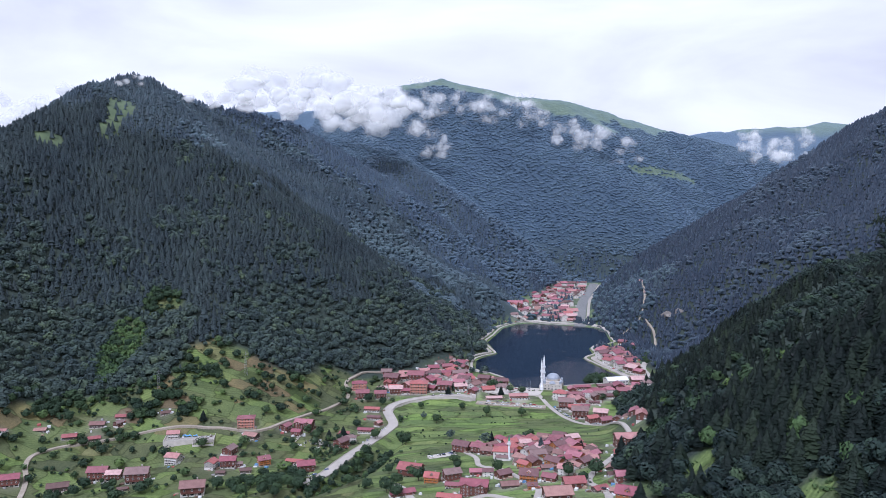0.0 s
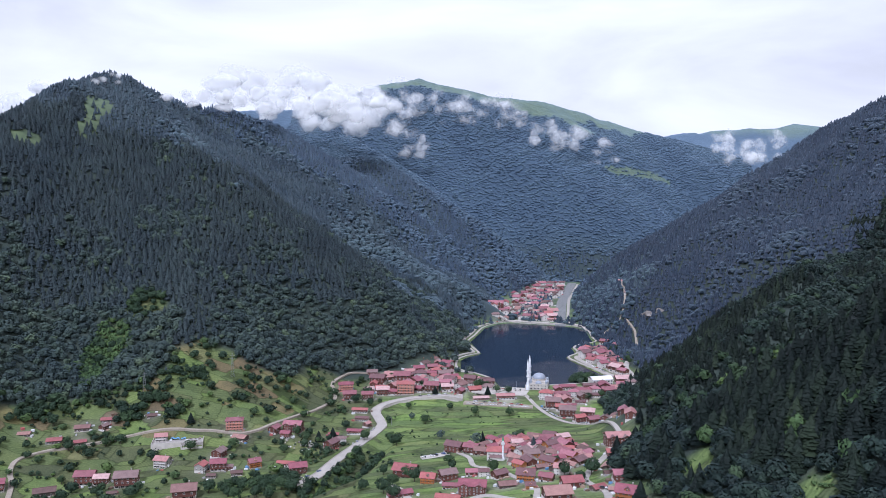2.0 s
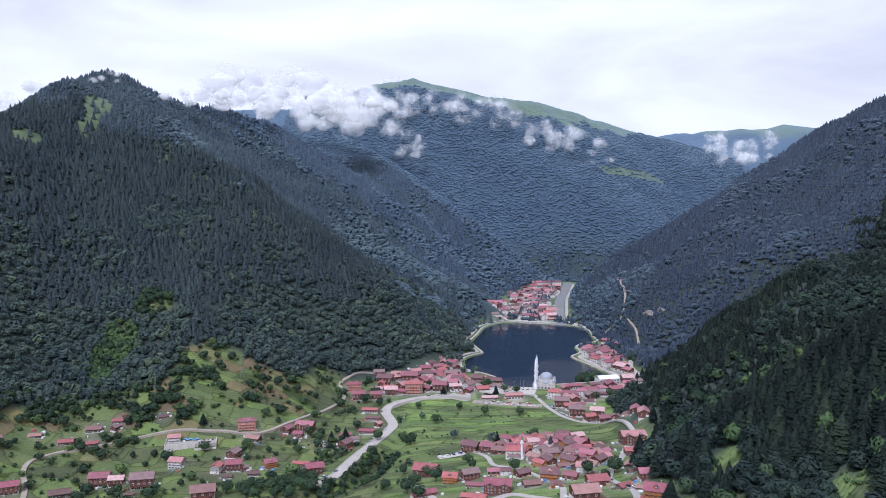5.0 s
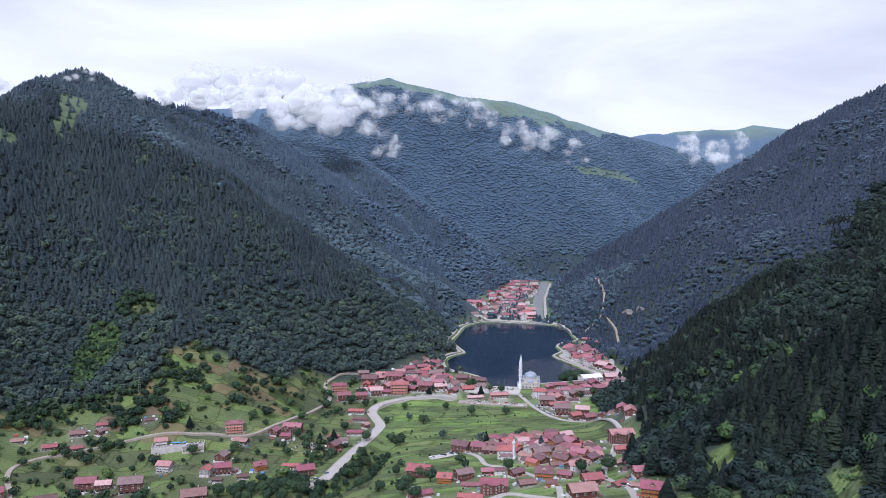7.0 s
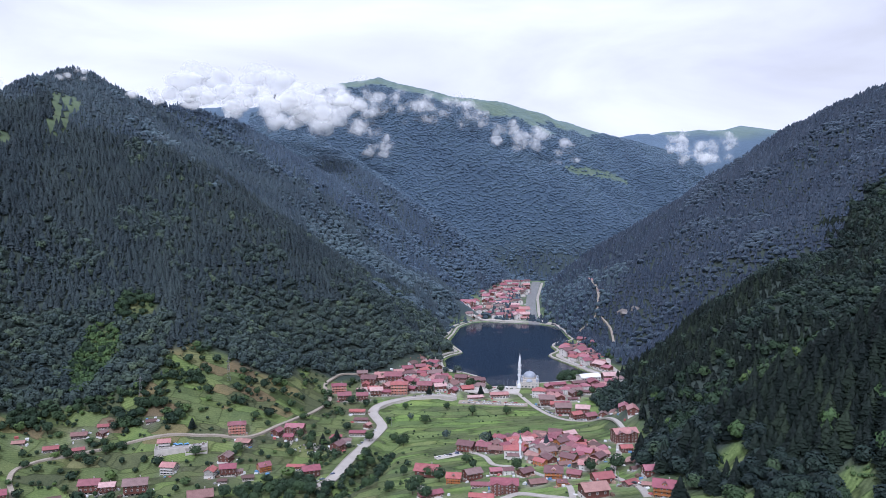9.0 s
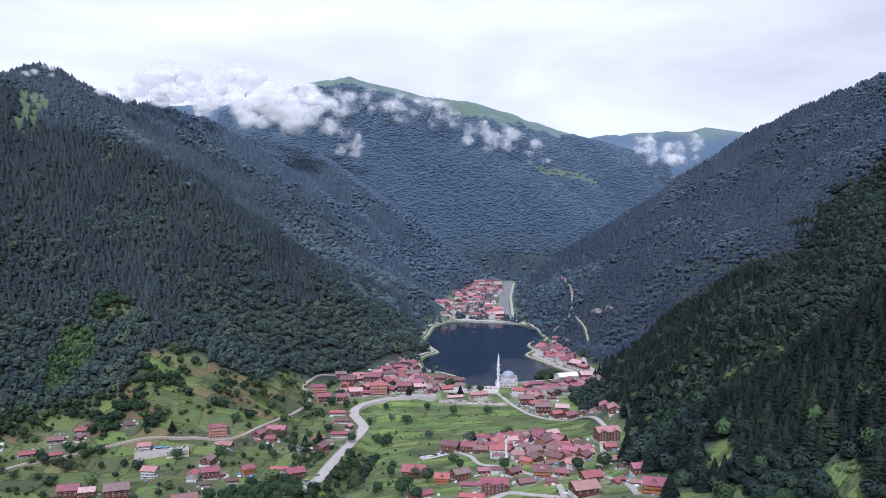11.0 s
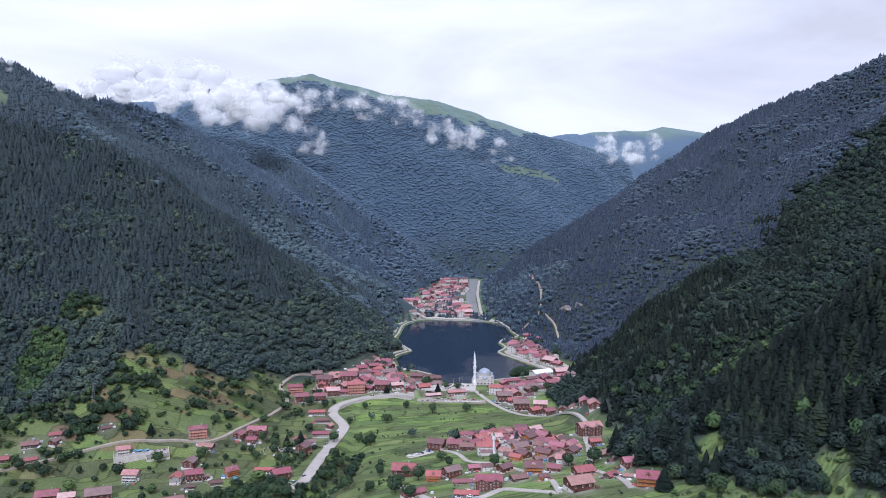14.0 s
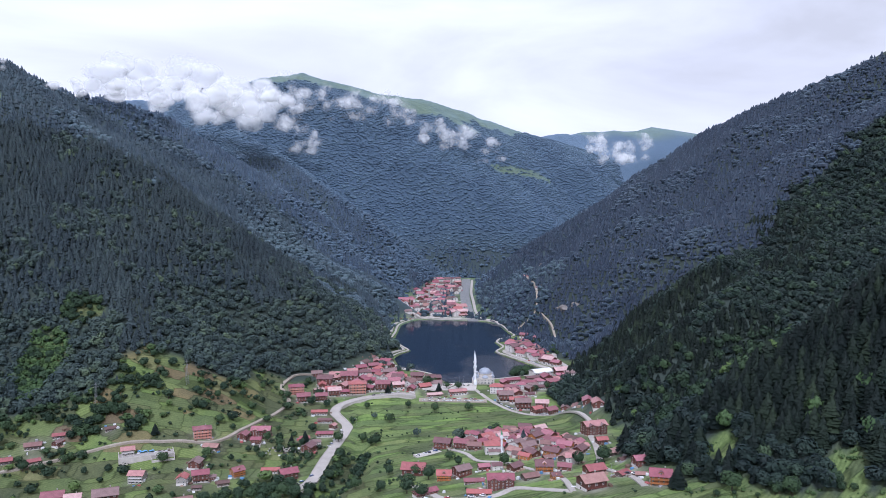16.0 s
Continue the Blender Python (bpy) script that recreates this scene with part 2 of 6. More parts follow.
MID_BEECH = foliage("mid_haze_beech_leaves", [(0.0, (0.041, 0.061, 0.072)), (0.5, (0.049, 0.075, 0.087)), (1.0, (0.063, 0.096, 0.111))], 0.16, gloss=0.25)
HAZED_FIR = foliage("deep_haze_fir_needles", [(0.0, (0.037, 0.056, 0.084)), (0.5, (0.045, 0.069, 0.102)), (1.0, (0.057, 0.089, 0.131))], 0.22, gloss=0.3)
HAZED_BEECH = foliage("deep_haze_beech_leaves", [(0.0, (0.043, 0.066, 0.094)), (0.5, (0.052, 0.081, 0.114)), (1.0, (0.067, 0.104, 0.146))], 0.22, gloss=0.3)
FAR_WOOD = foliage("hazed_far_mixed_woods", [(0.0, (0.054, 0.086, 0.121)), (0.5, (0.060, 0.095, 0.133)), (1.0, (0.068, 0.107, 0.149))], 0.3, gloss=0.3, size=0.06)
SCRUB = foliage("hazel_scrub", [(0.0, (0.066, 0.113, 0.049)), (1.0, (0.108, 0.171, 0.062))], 0.0)
BARK = plain("bark", (0.06, 0.045, 0.035), (0.12, 0.09, 0.07), 2.0, 0.9)


def land_material():
    """Meadows and maize plots between terraces, bare brown plots, dark litter under the woods, haze-blue tree cover far
    off.
    """
    m, n, l, b = material("meadow_and_forest_floor", 0.9)
    b.inputs["Specular IOR Level"].default_value = 0.15
    pos = n.new("ShaderNodeTexCoord").outputs["Object"]
    def laid(turn, across, along_it, wobble):
        """Coordinates in plots of the given size, turned and bent a little."""
        t = n.new("ShaderNodeMapping")
        t.inputs["Rotation"].default_value, t.inputs["Scale"].default_value = (0, 0, turn), (1 / across, 1 / along_it, 0.0)
        l.new(pos, t.inputs[0])
        warp = n.new("ShaderNodeTexNoise")
        warp.inputs["Scale"].default_value, warp.inputs["Detail"].default_value = 1.3, 3.0
        l.new(t.outputs[0], warp.inputs["Vector"])
        add = n.new("ShaderNodeVectorMath")
        add.operation = "MULTIPLY_ADD"
        l.new(warp.outputs["Color"], add.inputs[0])
        add.inputs[1].default_value = (wobble, wobble, 0)
        l.new(t.outputs[0], add.inputs[2])
        return add.outputs[0]

    def cells(vector, metric, feature="F1"):
        v = n.new("ShaderNodeTexVoronoi")
        v.distance, v.feature = metric, feature
        v.inputs["Scale"].default_value, v.inputs["Randomness"].default_value = 1.0, 0.8
        l.new(vector, v.inputs["Vector"])
        return v

    def gap(vector, metric):
        d = n.new("ShaderNodeMath")
        d.operation = "SUBTRACT"
        l.new(cells(vector, metric, "F2").outputs["Distance"], d.inputs[0]), l.new(cells(vector, metric).outputs["Distance"], d.inputs[1])
        return d.outputs[0]

    split = n.new("ShaderNodeSeparateXYZ")
    l.new(pos, split.inputs[0])
    west = n.new("ShaderNodeMapRange")
    west.inputs[1].default_value, west.inputs[2].default_value, west.inputs[3].default_value, west.inputs[4].default_value = -62, -58, 1.0, 0.0
    l.new(split.outputs[0], west.inputs[0])
    plots, strips = laid(0.16, 31.0, 19.0, 0.30), laid(-0.10, 46.0, 13.0, 0.9)
    hue = mixed(n, l, west.outputs[0], cells(strips, "EUCLIDEAN").outputs["Color"], cells(plots, "CHEBYCHEV").outputs["Color"])
    sep = n.new("ShaderNodeSeparateColor")
    l.new(hue, sep.inputs[0])
    greens = ramp(n, l, sep.outputs[0], [(0.0, (0.078, 0.098, 0.052)), (0.25, (0.104, 0.126, 0.060)), (0.5, (0.106, 0.148, 0.060)), (0.75, (0.126, 0.166, 0.068)), (0.92, (0.138, 0.205, 0.064)), (1.0, (0.165, 0.180, 0.086))])
    browns = ramp(n, l, sep.outputs[1], [(0.0, (0.15, 0.115, 0.070)), (1.0, (0.20, 0.185, 0.085))])
    bare = n.new("ShaderNodeAttribute")
    bare.attribute_name = "bare"
    step = n.new("ShaderNodeMath")
    step.operation = "GREATER_THAN"
    l.new(bare.outputs["Fac"], step.inputs[0])
    l.new(sep.outputs[2], step.inputs[1])
    fields = mixed(n, l, step.outputs[0], mixed(n, l, 1.0, greens, mixed(n, l, west.outputs[0], (1.26, 1.27, 1.20), (1.04, 0.98, 1.02)), "MULTIPLY"), browns)
    fine = noise_fac(n, l, 0.5, 6.0, pos, 0.7)
    coarse = noise_fac(n, l, 0.035, 4.0, pos)
    fields = mixed(n, l, 0.7, fields, ramp(n, l, fine, [(0.3, (0.55, 0.58, 0.55)), (0.7, (1.35, 1.3, 1.2))]), "MULTIPLY")
    fields = mixed(n, l, 0.6, fields, ramp(n, l, coarse, [(0.35, (0.7, 0.75, 0.75)), (0.65, (1.25, 1.2, 1.05))]), "MULTIPLY")
    bank = ramp(n, l, gap(plots, "CHEBYCHEV"), [(0.0, (0.45, 0.47, 0.42)), (0.03, (0.62, 0.63, 0.57)), (0.07, (1, 1, 1))])
    terrace = ramp(n, l, gap(strips, "EUCLIDEAN"), [(0.0, (0.42, 0.46, 0.40)), (0.05, (0.62, 0.66, 0.58)), (0.11, (1, 1, 1))])
    fields = mixed(n, l, 0.85, fields, mixed(n, l, west.outputs[0], terrace, bank), "MULTIPLY")
    crop = n.new("ShaderNodeTexWave")
    crop.inputs["Scale"].default_value, crop.inputs["Distortion"].default_value, crop.inputs["Detail Scale"].default_value = 0.11, 2.5, 0.4
    row_turn = n.new("ShaderNodeMapping")
    row_turn.inputs["Rotation"].default_value = (0, 0, 1.15)
    l.new(pos, row_turn.inputs[0]), l.new(row_turn.outputs[0], crop.inputs["Vector"])
    fields = mixed(n, l, sep.outputs[2], fields, mixed(n, l, 0.55, fields, ramp(n, l, crop.outputs["Fac"], [(0.25, (0.66, 0.70, 0.62)), (0.7, (1.12, 1.12, 1.08))]), "MULTIPLY"))
    litter = ramp(n, l, fine, [(0.3, (0.034, 0.046, 0.040)), (0.7, (0.062, 0.080, 0.064))])
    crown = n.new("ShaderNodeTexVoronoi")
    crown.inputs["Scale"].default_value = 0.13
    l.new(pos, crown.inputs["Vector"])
    # tree cover of the far slopes, with blue haze put into its colour
    hazed_canopy = ramp(n, l, crown.outputs["Distance"], [(0.0, (0.054, 0.081, 0.116)), (0.6, (0.050, 0.076, 0.109)), (0.95, (0.045, 0.070, 0.101))])
    hazed_canopy = mixed(n, l, 0.7, hazed_canopy, ramp(n, l, noise_fac(n, l, 0.02, 5.0, pos, 0.65), [(0.32, (0.80, 0.83, 0.86)), (0.68, (1.16, 1.14, 1.08))]), "MULTIPLY")
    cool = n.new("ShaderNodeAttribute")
    cool.attribute_name = "hazed_canopy"
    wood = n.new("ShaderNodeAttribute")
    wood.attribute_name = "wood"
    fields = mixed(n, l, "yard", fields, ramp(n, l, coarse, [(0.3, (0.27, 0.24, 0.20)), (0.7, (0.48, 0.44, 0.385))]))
    col = mixed(n, l, wood.outputs["Fac"], fields, mixed(n, l, cool.outputs["Fac"], litter, hazed_canopy))
    alp = n.new("ShaderNodeAttribute")
    alp.attribute_name = "alp"
    pasture = ramp(n, l, coarse, [(0.3, (0.082, 0.112, 0.066)), (0.7, (0.120, 0.156, 0.082))])
    pasture = mixed(n, l, 0.6, pasture, ramp(n, l, noise_fac(n, l, 0.09, 5.0, pos, 0.7), [(0.35, (0.55, 0.6, 0.62)), (0.62, (1.2, 1.18, 1.1))]), "MULTIPLY")
    col = mixed(n, l, alp.outputs["Fac"], col, pasture)
    l.new(col, b.inputs["Base Color"])
    relief = n.new("ShaderNodeMath")
    relief.operation = "MULTIPLY"
    l.new(crown.outputs["Distance"], relief.inputs[0]), l.new(cool.outputs["Fac"], relief.inputs[1])
    both = n.new("ShaderNodeMath")
    both.operation = "MULTIPLY_ADD"
    both.inputs[1].default_value = -2.2
    l.new(relief.outputs[0], both.inputs[0]), l.new(fine, both.inputs[2])
    bump(n, l, b, both.outputs[0], 0.6, 1.0)
    # blue-tinted sheen on the far ground, in place of haze
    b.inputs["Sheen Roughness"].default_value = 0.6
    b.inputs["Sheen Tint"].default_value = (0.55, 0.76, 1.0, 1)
    haze_sheen = n.new("ShaderNodeMath")
    haze_sheen.operation = "MULTIPLY"
    haze_sheen.inputs[1].default_value = 0.4
    l.new(cool.outputs["Fac"], haze_sheen.inputs[0]), l.new(haze_sheen.outputs[0], b.inputs["Sheen Weight"])
    return m


LAND = land_material()


def water_material():
    m, n, l, b = material("lake_water", 0.06)
    b.inputs["Base Color"].default_value = (0.007, 0.014, 0.030, 1)
    b.inputs["IOR"].default_value = 1.33
    pos = n.new("ShaderNodeTexCoord").outputs["Object"]
    sep = n.new("ShaderNodeSeparateXYZ")
    l.new(pos, sep.inputs[0])
    gust = n.new("ShaderNodeMapRange")
    gust.inputs[1].default_value, gust.inputs[2].default_value, gust.inputs[3].default_value, gust.inputs[4].default_value = 1020, 1230, 0.16, -0.06
    l.new(sep.outputs[1], gust.inputs[0])
    calm_sum = n.new("ShaderNodeMath")
    l.new(noise_fac(n, l, 0.013, 4.0, pos), calm_sum.inputs[0]), l.new(gust.outputs[0], calm_sum.inputs[1])
    calm = calm_sum.outputs[0]
    r = n.new("ShaderNodeMapRange")
    r.inputs[1].default_value, r.inputs[2].default_value, r.inputs[3].default_value, r.inputs[4].default_value = 0.48, 0.62, 0.04, 0.16
    l.new(calm, r.inputs[0])
    l.new(r.outputs[0], b.inputs["Roughness"])
    bump(n, l, b, noise_fac(n, l, 0.55, 3.0, pos), 0.08, 1.3)
    ripple = n.new("ShaderNodeMapRange")
    ripple.inputs[1].default_value, ripple.inputs[2].default_value, ripple.inputs[3].default_value, ripple.inputs[4].default_value = 0.48, 0.62, 0.04, 0.30
    l.new(calm, ripple.inputs[0])
    l.new(ripple.outputs[0], next(k for k in n if k.bl_idname == "ShaderNodeBump").inputs["Strength"])
    return m


WATER = water_material()

# ---- land ----
# woods' openings: centre x, y, half-width across and along, turn in degrees
CLEARINGS = [(-350, 968, 24, 21, 10), (-580, 1420, 24, 50, 12), (-560, 1330, 16, 40, 5), (-612, 1222, 26, 18, 30), (161, 478, 9, 15, -10), (196, 398, 9, 15, -10), (164, 401, 66, 13, -49), (668, 2378, 112, 9, 16), (-378, 908, 20, 34, -15), (-287, 900, 12, 14, 10), (-268, 912, 10, 9, 0)]


# where the open meadows end below the woods of the pyramid-shaped mountain
MEADOW_EDGE = [(-800, 700), (-560, 745), (-453, 789), (-440, 818), (-422, 836), (-400, 852), (-353, 853), (-320, 864), (-302, 884), (-295, 906), (-276, 936), (-240, 939), (-215, 929), (-197, 931), (-164, 950), (-148, 1003), (-113, 1011),
               (-83, 1034), (-36, 1068), (-20, 1078)]


def above_meadows(x, y):
    """Metres beyond the meadows' upper edge, negative on the meadows."""
    return np.where(inside(x, y, MEADOW_EDGE + [(-20, 300), (-800, 300)]), -1, 1) * away(x, y, MEADOW_EDGE)


def in_clearing(x, y):
    hit = np.zeros(np.shape(x), bool)
    for cx, cy, a, b, turn in CLEARINGS:
        c, s = math.cos(radians(turn)), math.sin(radians(turn))
        u, v = (x - cx) * c + (y - cy) * s, -(x - cx) * s + (y - cy) * c
        hit |= (u / a) ** 2 + (v / b) ** 2 + 0.35 * value_noise(x, y, 12) < 1
    return hit


def wooded(x, y, z):
    """1 inside the closed woods, 0 on open land, with a ragged edge."""
    lift = z - valley(x, y)
    edge = np.interp(x, [-700, -430, -370, -300, -200, -130, -60, 20, 120], [14, 22, 36, 62, 46, 24, 14, 8, 6])
    edge = np.where(y > 1080, 5, edge) + 9 * value_noise(x, y, 45) + 5 * value_noise(x, y, 16)
    edge = np.where((x > 122) & (y < 720), 4 + 2.5 * value_noise(x, y, 16), np.maximum(edge, np.where(y > 1080, 3.5, 13)))
    w = smooth(-12, 12, (lift - edge) * np.where((x > 122) & (y < 720), 3.0, 1.0) + 6 * value_noise(x + 50, y, 9)) if np.ndim(x) else smooth(-12, 12, lift - edge)
    far_up = above_meadows(x, y) + 7 * value_noise(x, y, 38) + 4 * value_noise(x, y, 14)
    w = np.where((np.asarray(x) < -25) & (np.asarray(y) < 1080), smooth(-8, 8, far_up), w)
    w = np.where((np.asarray(x) > 205 + np.maximum(0, np.asarray(y) - 930) * 0.75) & (np.asarray(y) > 860) & (np.asarray(y) < 1060), 1.0, w)
    w = np.where((np.asarray(x) > 296) & (np.asarray(y) > 1020) & (np.asarray(y) < 1480), 1.0, w)
    w = np.where(np.asarray(y) > 2060, 1.0, w)
    return np.where(in_clearing(x, y), np.where(np.asarray(z) > 250, 0.14, 0.0), w)


def highland(x, y, z):
    top = np.interp(x, [-400, 0, 150, 420, 700, 900, 1100, 1500], [640, 620, 560, 500, 452, 480, 492, 505])
    return smooth(-12, 12, z - top + 30 * value_noise(x, y, 130) + 16 * value_noise(x, y, 40)) * smooth(2250, 2400, y)


def axis(low, high, step, ends):
    mid = np.arange(low, high + step, step)
    def tail(d, to):
        out, v, s = [], 0.0, step
        while v < to:
            s *= 1.16
            v += s
            out.append(v)
        return np.array(out) * d
    return np.r_[(low + tail(-1, low - ends[0]))[::-1], mid, mid[-1] + tail(1, ends[1] - mid[-1])]


def sheet(name, xs, ys):
    gx, gy = np.meshgrid(xs, ys)
    gz = ground(gx, gy)
    nx, ny = len(xs), len(ys)
    v = np.stack([gx, gy, gz], -1).reshape(-1, 3)
    q = (np.arange(ny - 1)[:, None] * nx + np.arange(nx - 1)).ravel()
    f = np.stack([q, q + 1, q + nx + 1, q + nx], 1)
    me = bpy.data.meshes.new(name)
    me.vertices.add(len(v)), me.loops.add(f.size), me.polygons.add(len(f))
    me.vertices.foreach_set("co", v.astype(np.float32).ravel())
    me.loops.foreach_set("vertex_index", f.astype(np.int32).ravel())
    me.polygons.foreach_set("loop_start", (np.arange(len(f)) * 4).astype(np.int32))
    me.polygons.foreach_set("use_smooth", np.ones(len(f), bool))
    me.update()
    x, y, z = v.T
    # the ground's painted haze tint grows with y, up the valley
    for key, val in (("wood", wooded(x, y, z)), ("alp", np.maximum(highland(x, y, z), in_clearing(x, y) * (z > 250))), ("hazed_canopy", np.maximum(smooth(2090, 2190, y), 0.25 * smooth(1350, 1500, y))), ("yard", 0 * x), ("bare", smooth(4, 30, z) * (x < -100) * (z < 84) * 0.30)):
        at = me.attributes.new(key, "FLOAT", "POINT")
        at.data.foreach_set("value", val.astype(np.float32))
    me.materials.append(LAND)
    return me


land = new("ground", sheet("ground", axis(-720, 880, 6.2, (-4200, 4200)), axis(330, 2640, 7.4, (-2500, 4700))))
tagged(land, "green valley meadows rising into dark wooded mountain slopes", "ground", kind="structure")


def link_mesh(name, v, f, mat, shade_smooth=False):
    """One mesh from arrays of vertices and triangles."""
    me = bpy.data.meshes.new(name)
    me.vertices.add(len(v)), me.loops.add(f.size), me.polygons.add(len(f))
    me.vertices.foreach_set("co", np.asarray(v, np.float32).ravel())
    me.loops.foreach_set("vertex_index", np.asarray(f, np.int32).ravel())
    me.polygons.foreach_set("loop_start", (np.arange(len(f)) * f.shape[1]).astype(np.int32))
    me.polygons.foreach_set("use_smooth", np.full(len(f), shade_smooth))
    me.update()
    me.materials.append(mat)
    return me


bm = bmesh.new()
bm.faces.new([bm.verts.new((x, y, 0.0)) for x, y in SHORE])
bmesh.ops.triangulate(bm, faces=bm.faces[:])
me = bpy.data.meshes.new("lake")
bm.to_mesh(me), bm.free()
me.materials.append(WATER)
tagged(new("lake", me), "calm dark blue mountain lake reflecting the clouds", "lake", kind="structure")


# ---- trees ----
def spruce_shape(rng, tiers, spikes):
    """A spruce one metre high: drooping tiers of branches with ragged rims, narrowing to a spire."""
    v, f = [], []
    for k in range(tiers):
        u = k / tiers
        top = 0.16 + 0.84 * (k + 1.35) / (tiers + 0.35)
        low = 0.10 + 0.86 * u - 0.03 * rng.rand()
        r = 0.235 * (1 - u) ** 0.8 * rng.uniform(0.85, 1.12) + 0.018
        a0, base = rng.rand() * 6.28, len(v)
        lean = rng.uniform(-0.012, 0.012, 2)
        v.append((lean[0], lean[1], min(top, 1.0)))
        for s in range(2 * spikes):
            a = a0 + math.pi * s / spikes
            q = r * (rng.uniform(0.9, 1.15) if s % 2 == 0 else rng.uniform(0.55, 0.72))
            v.append((q * math.cos(a), q * math.sin(a), low + (0.0 if s % 2 == 0 else 0.035) + rng.uniform(-0.012, 0.012)))
        f += [(base, base + 1 + s, base + 1 + (s + 1) % (2 * spikes)) for s in range(2 * spikes)]
    return np.array(v), np.array(f)


def ico(level):
    b = bmesh.new()
    bmesh.ops.create_icosphere(b, subdivisions=level, radius=1.0)
    v = np.array([p.co[:] for p in b.verts])
    f = np.array([[p.index for p in t.verts] for t in b.faces])
    b.free()
    return v, f


ICO = {1: ico(1), 2: ico(2), 4: ico(4)}


def leafy_shape(rng, lumps, level):
    """A broad-leaved crown one metre high: sprays of leaves on an uneven, lumpy dome with gaps and a ragged outline."""
    n = lumps * 11 if lumps > 2 else 30
    u = (np.arange(n) + 0.5) / n
    a, dz = np.arange(n) * 2.39996 + rng.rand(n) * 0.8, 1 - 1.38 * u
    side = np.sqrt(1 - np.clip(dz, -1, 1) ** 2)
    out = np.stack([side * np.cos(a), side * np.sin(a), dz], 1)
    waves = rng.normal(0, 2.6, (5, 3))
    lump = 1 + 0.11 * np.sin(out @ waves.T + rng.rand(5) * 6.28).sum(1)
    mid = out * (lump * rng.uniform(0.8, 1.12, n))[:, None] * (0.36, 0.36, 0.36) + (0, 0, 0.56)
    face = out + rng.normal(0, 0.3, (n, 3))
    face /= np.linalg.norm(face, axis=1)[:, None]
    e1 = np.cross(face, rng.normal(0, 1, (n, 3)))
    e1 /= np.linalg.norm(e1, axis=1)[:, None]
    e2 = np.cross(face, e1)
    size = 1.75 / math.sqrt(n) * rng.uniform(0.6, 1.1, n)[:, None] * (0.62 if n < 100 else 0.8)
    v = np.stack([mid + size * (e1 * math.cos(t) + e2 * math.sin(t)) * k for t, k in ((0.0, 1.25), (2.2, 0.95), (4.1, 0.95))], 1)
    return hearted(v.reshape(-1, 3), np.arange(3 * n).reshape(n, 3), 0.29, 0.22, 0.80)


def bough_shape(rng, n):
    """A far conifer one metre high: drooping boughs set round the stem, shorter towards the tip."""
    v = []
    for k in range(n):
        u = (k + 0.5) / n
        a, r = 2.39996 * k + rng.rand() * 0.7, 0.25 * (1 - u) ** 0.8 * rng.uniform(0.75, 1.2) + 0.025
        z, w, drop = 0.10 + 0.84 * u, rng.uniform(0.55, 0.8) * (30 / n) ** 0.3, 0.22 * min(1, (34 / n) ** 0.4)
        v += [(0.12 * r * math.cos(a), 0.12 * r * math.sin(a), min(z + drop * (1 - 0.45 * u), 1.02)),
              (r * math.cos(a - w), r * math.sin(a - w), z - rng.uniform(0.02, 0.07)), (r * math.cos(a + w), r * math.sin(a + w), z - rng.uniform(0.02, 0.07))]
    return hearted(np.array(v), np.arange(3 * n).reshape(n, 3), 0.15, 0.06, 0.86)


def hearted(v, f, r, low, top, sides_n=6):
    """The crown with a closed, dense heart inside its sprays: two cones, base to base."""
    ring = [(r * math.cos(6.2832 * k / sides_n), r * math.sin(6.2832 * k / sides_n), low + 0.25 * (top - low)) for k in range(sides_n)]
    n = len(v)
    more = [(n + k, n + (k + 1) % sides_n, n + sides_n + c) for k in range(sides_n) for c in (0, 1)]
    return np.vstack([v, ring, [(0, 0, top), (0, 0, low)]]), np.vstack([f, more])


def lump_shape(rng):
    """A far broad-leaved crown one metre high: a closed, uneven dome."""
    v, f = ICO[1]
    return v * rng.uniform(0.78, 1.2, (len(v), 1)) * (0.44, 0.44, 0.42) + (0, 0, 0.5), f


def outward(v, f):
    """The same triangles, each wound so that it faces away from the crown's heart."""
    side = np.cross(v[f[:, 1]] - v[f[:, 0]], v[f[:, 2]] - v[f[:, 0]])
    inner = (side * (v[f].mean(1) - (0, 0, 0.4))).sum(1) < 0
    return v, np.where(inner[:, None], f[:, ::-1], f)


def crown_normals(v, f):
    """Normals that round a crown of many sprays: half the spray's own, half out from the crown's heart."""
    own = np.zeros_like(v)
    side = np.cross(v[f[:, 1]] - v[f[:, 0]], v[f[:, 2]] - v[f[:, 0]])
    side *= np.where((side * (v[f].mean(1) - (0, 0, 0.45))).sum(1) < 0, -1, 1)[:, None]
    side /= np.linalg.norm(side, axis=1)[:, None] + 1e-9
    for k in range(3):
        np.add.at(own, f[:, k], side)
    own /= np.linalg.norm(own, axis=1)[:, None] + 1e-9
    out = v - (0, 0, 0.42)
    out = out / (np.linalg.norm(out, axis=1)[:, None] + 1e-9)
    both = 0.38 * own + 0.62 * out
    return both / (np.linalg.norm(both, axis=1)[:, None] + 1e-9)


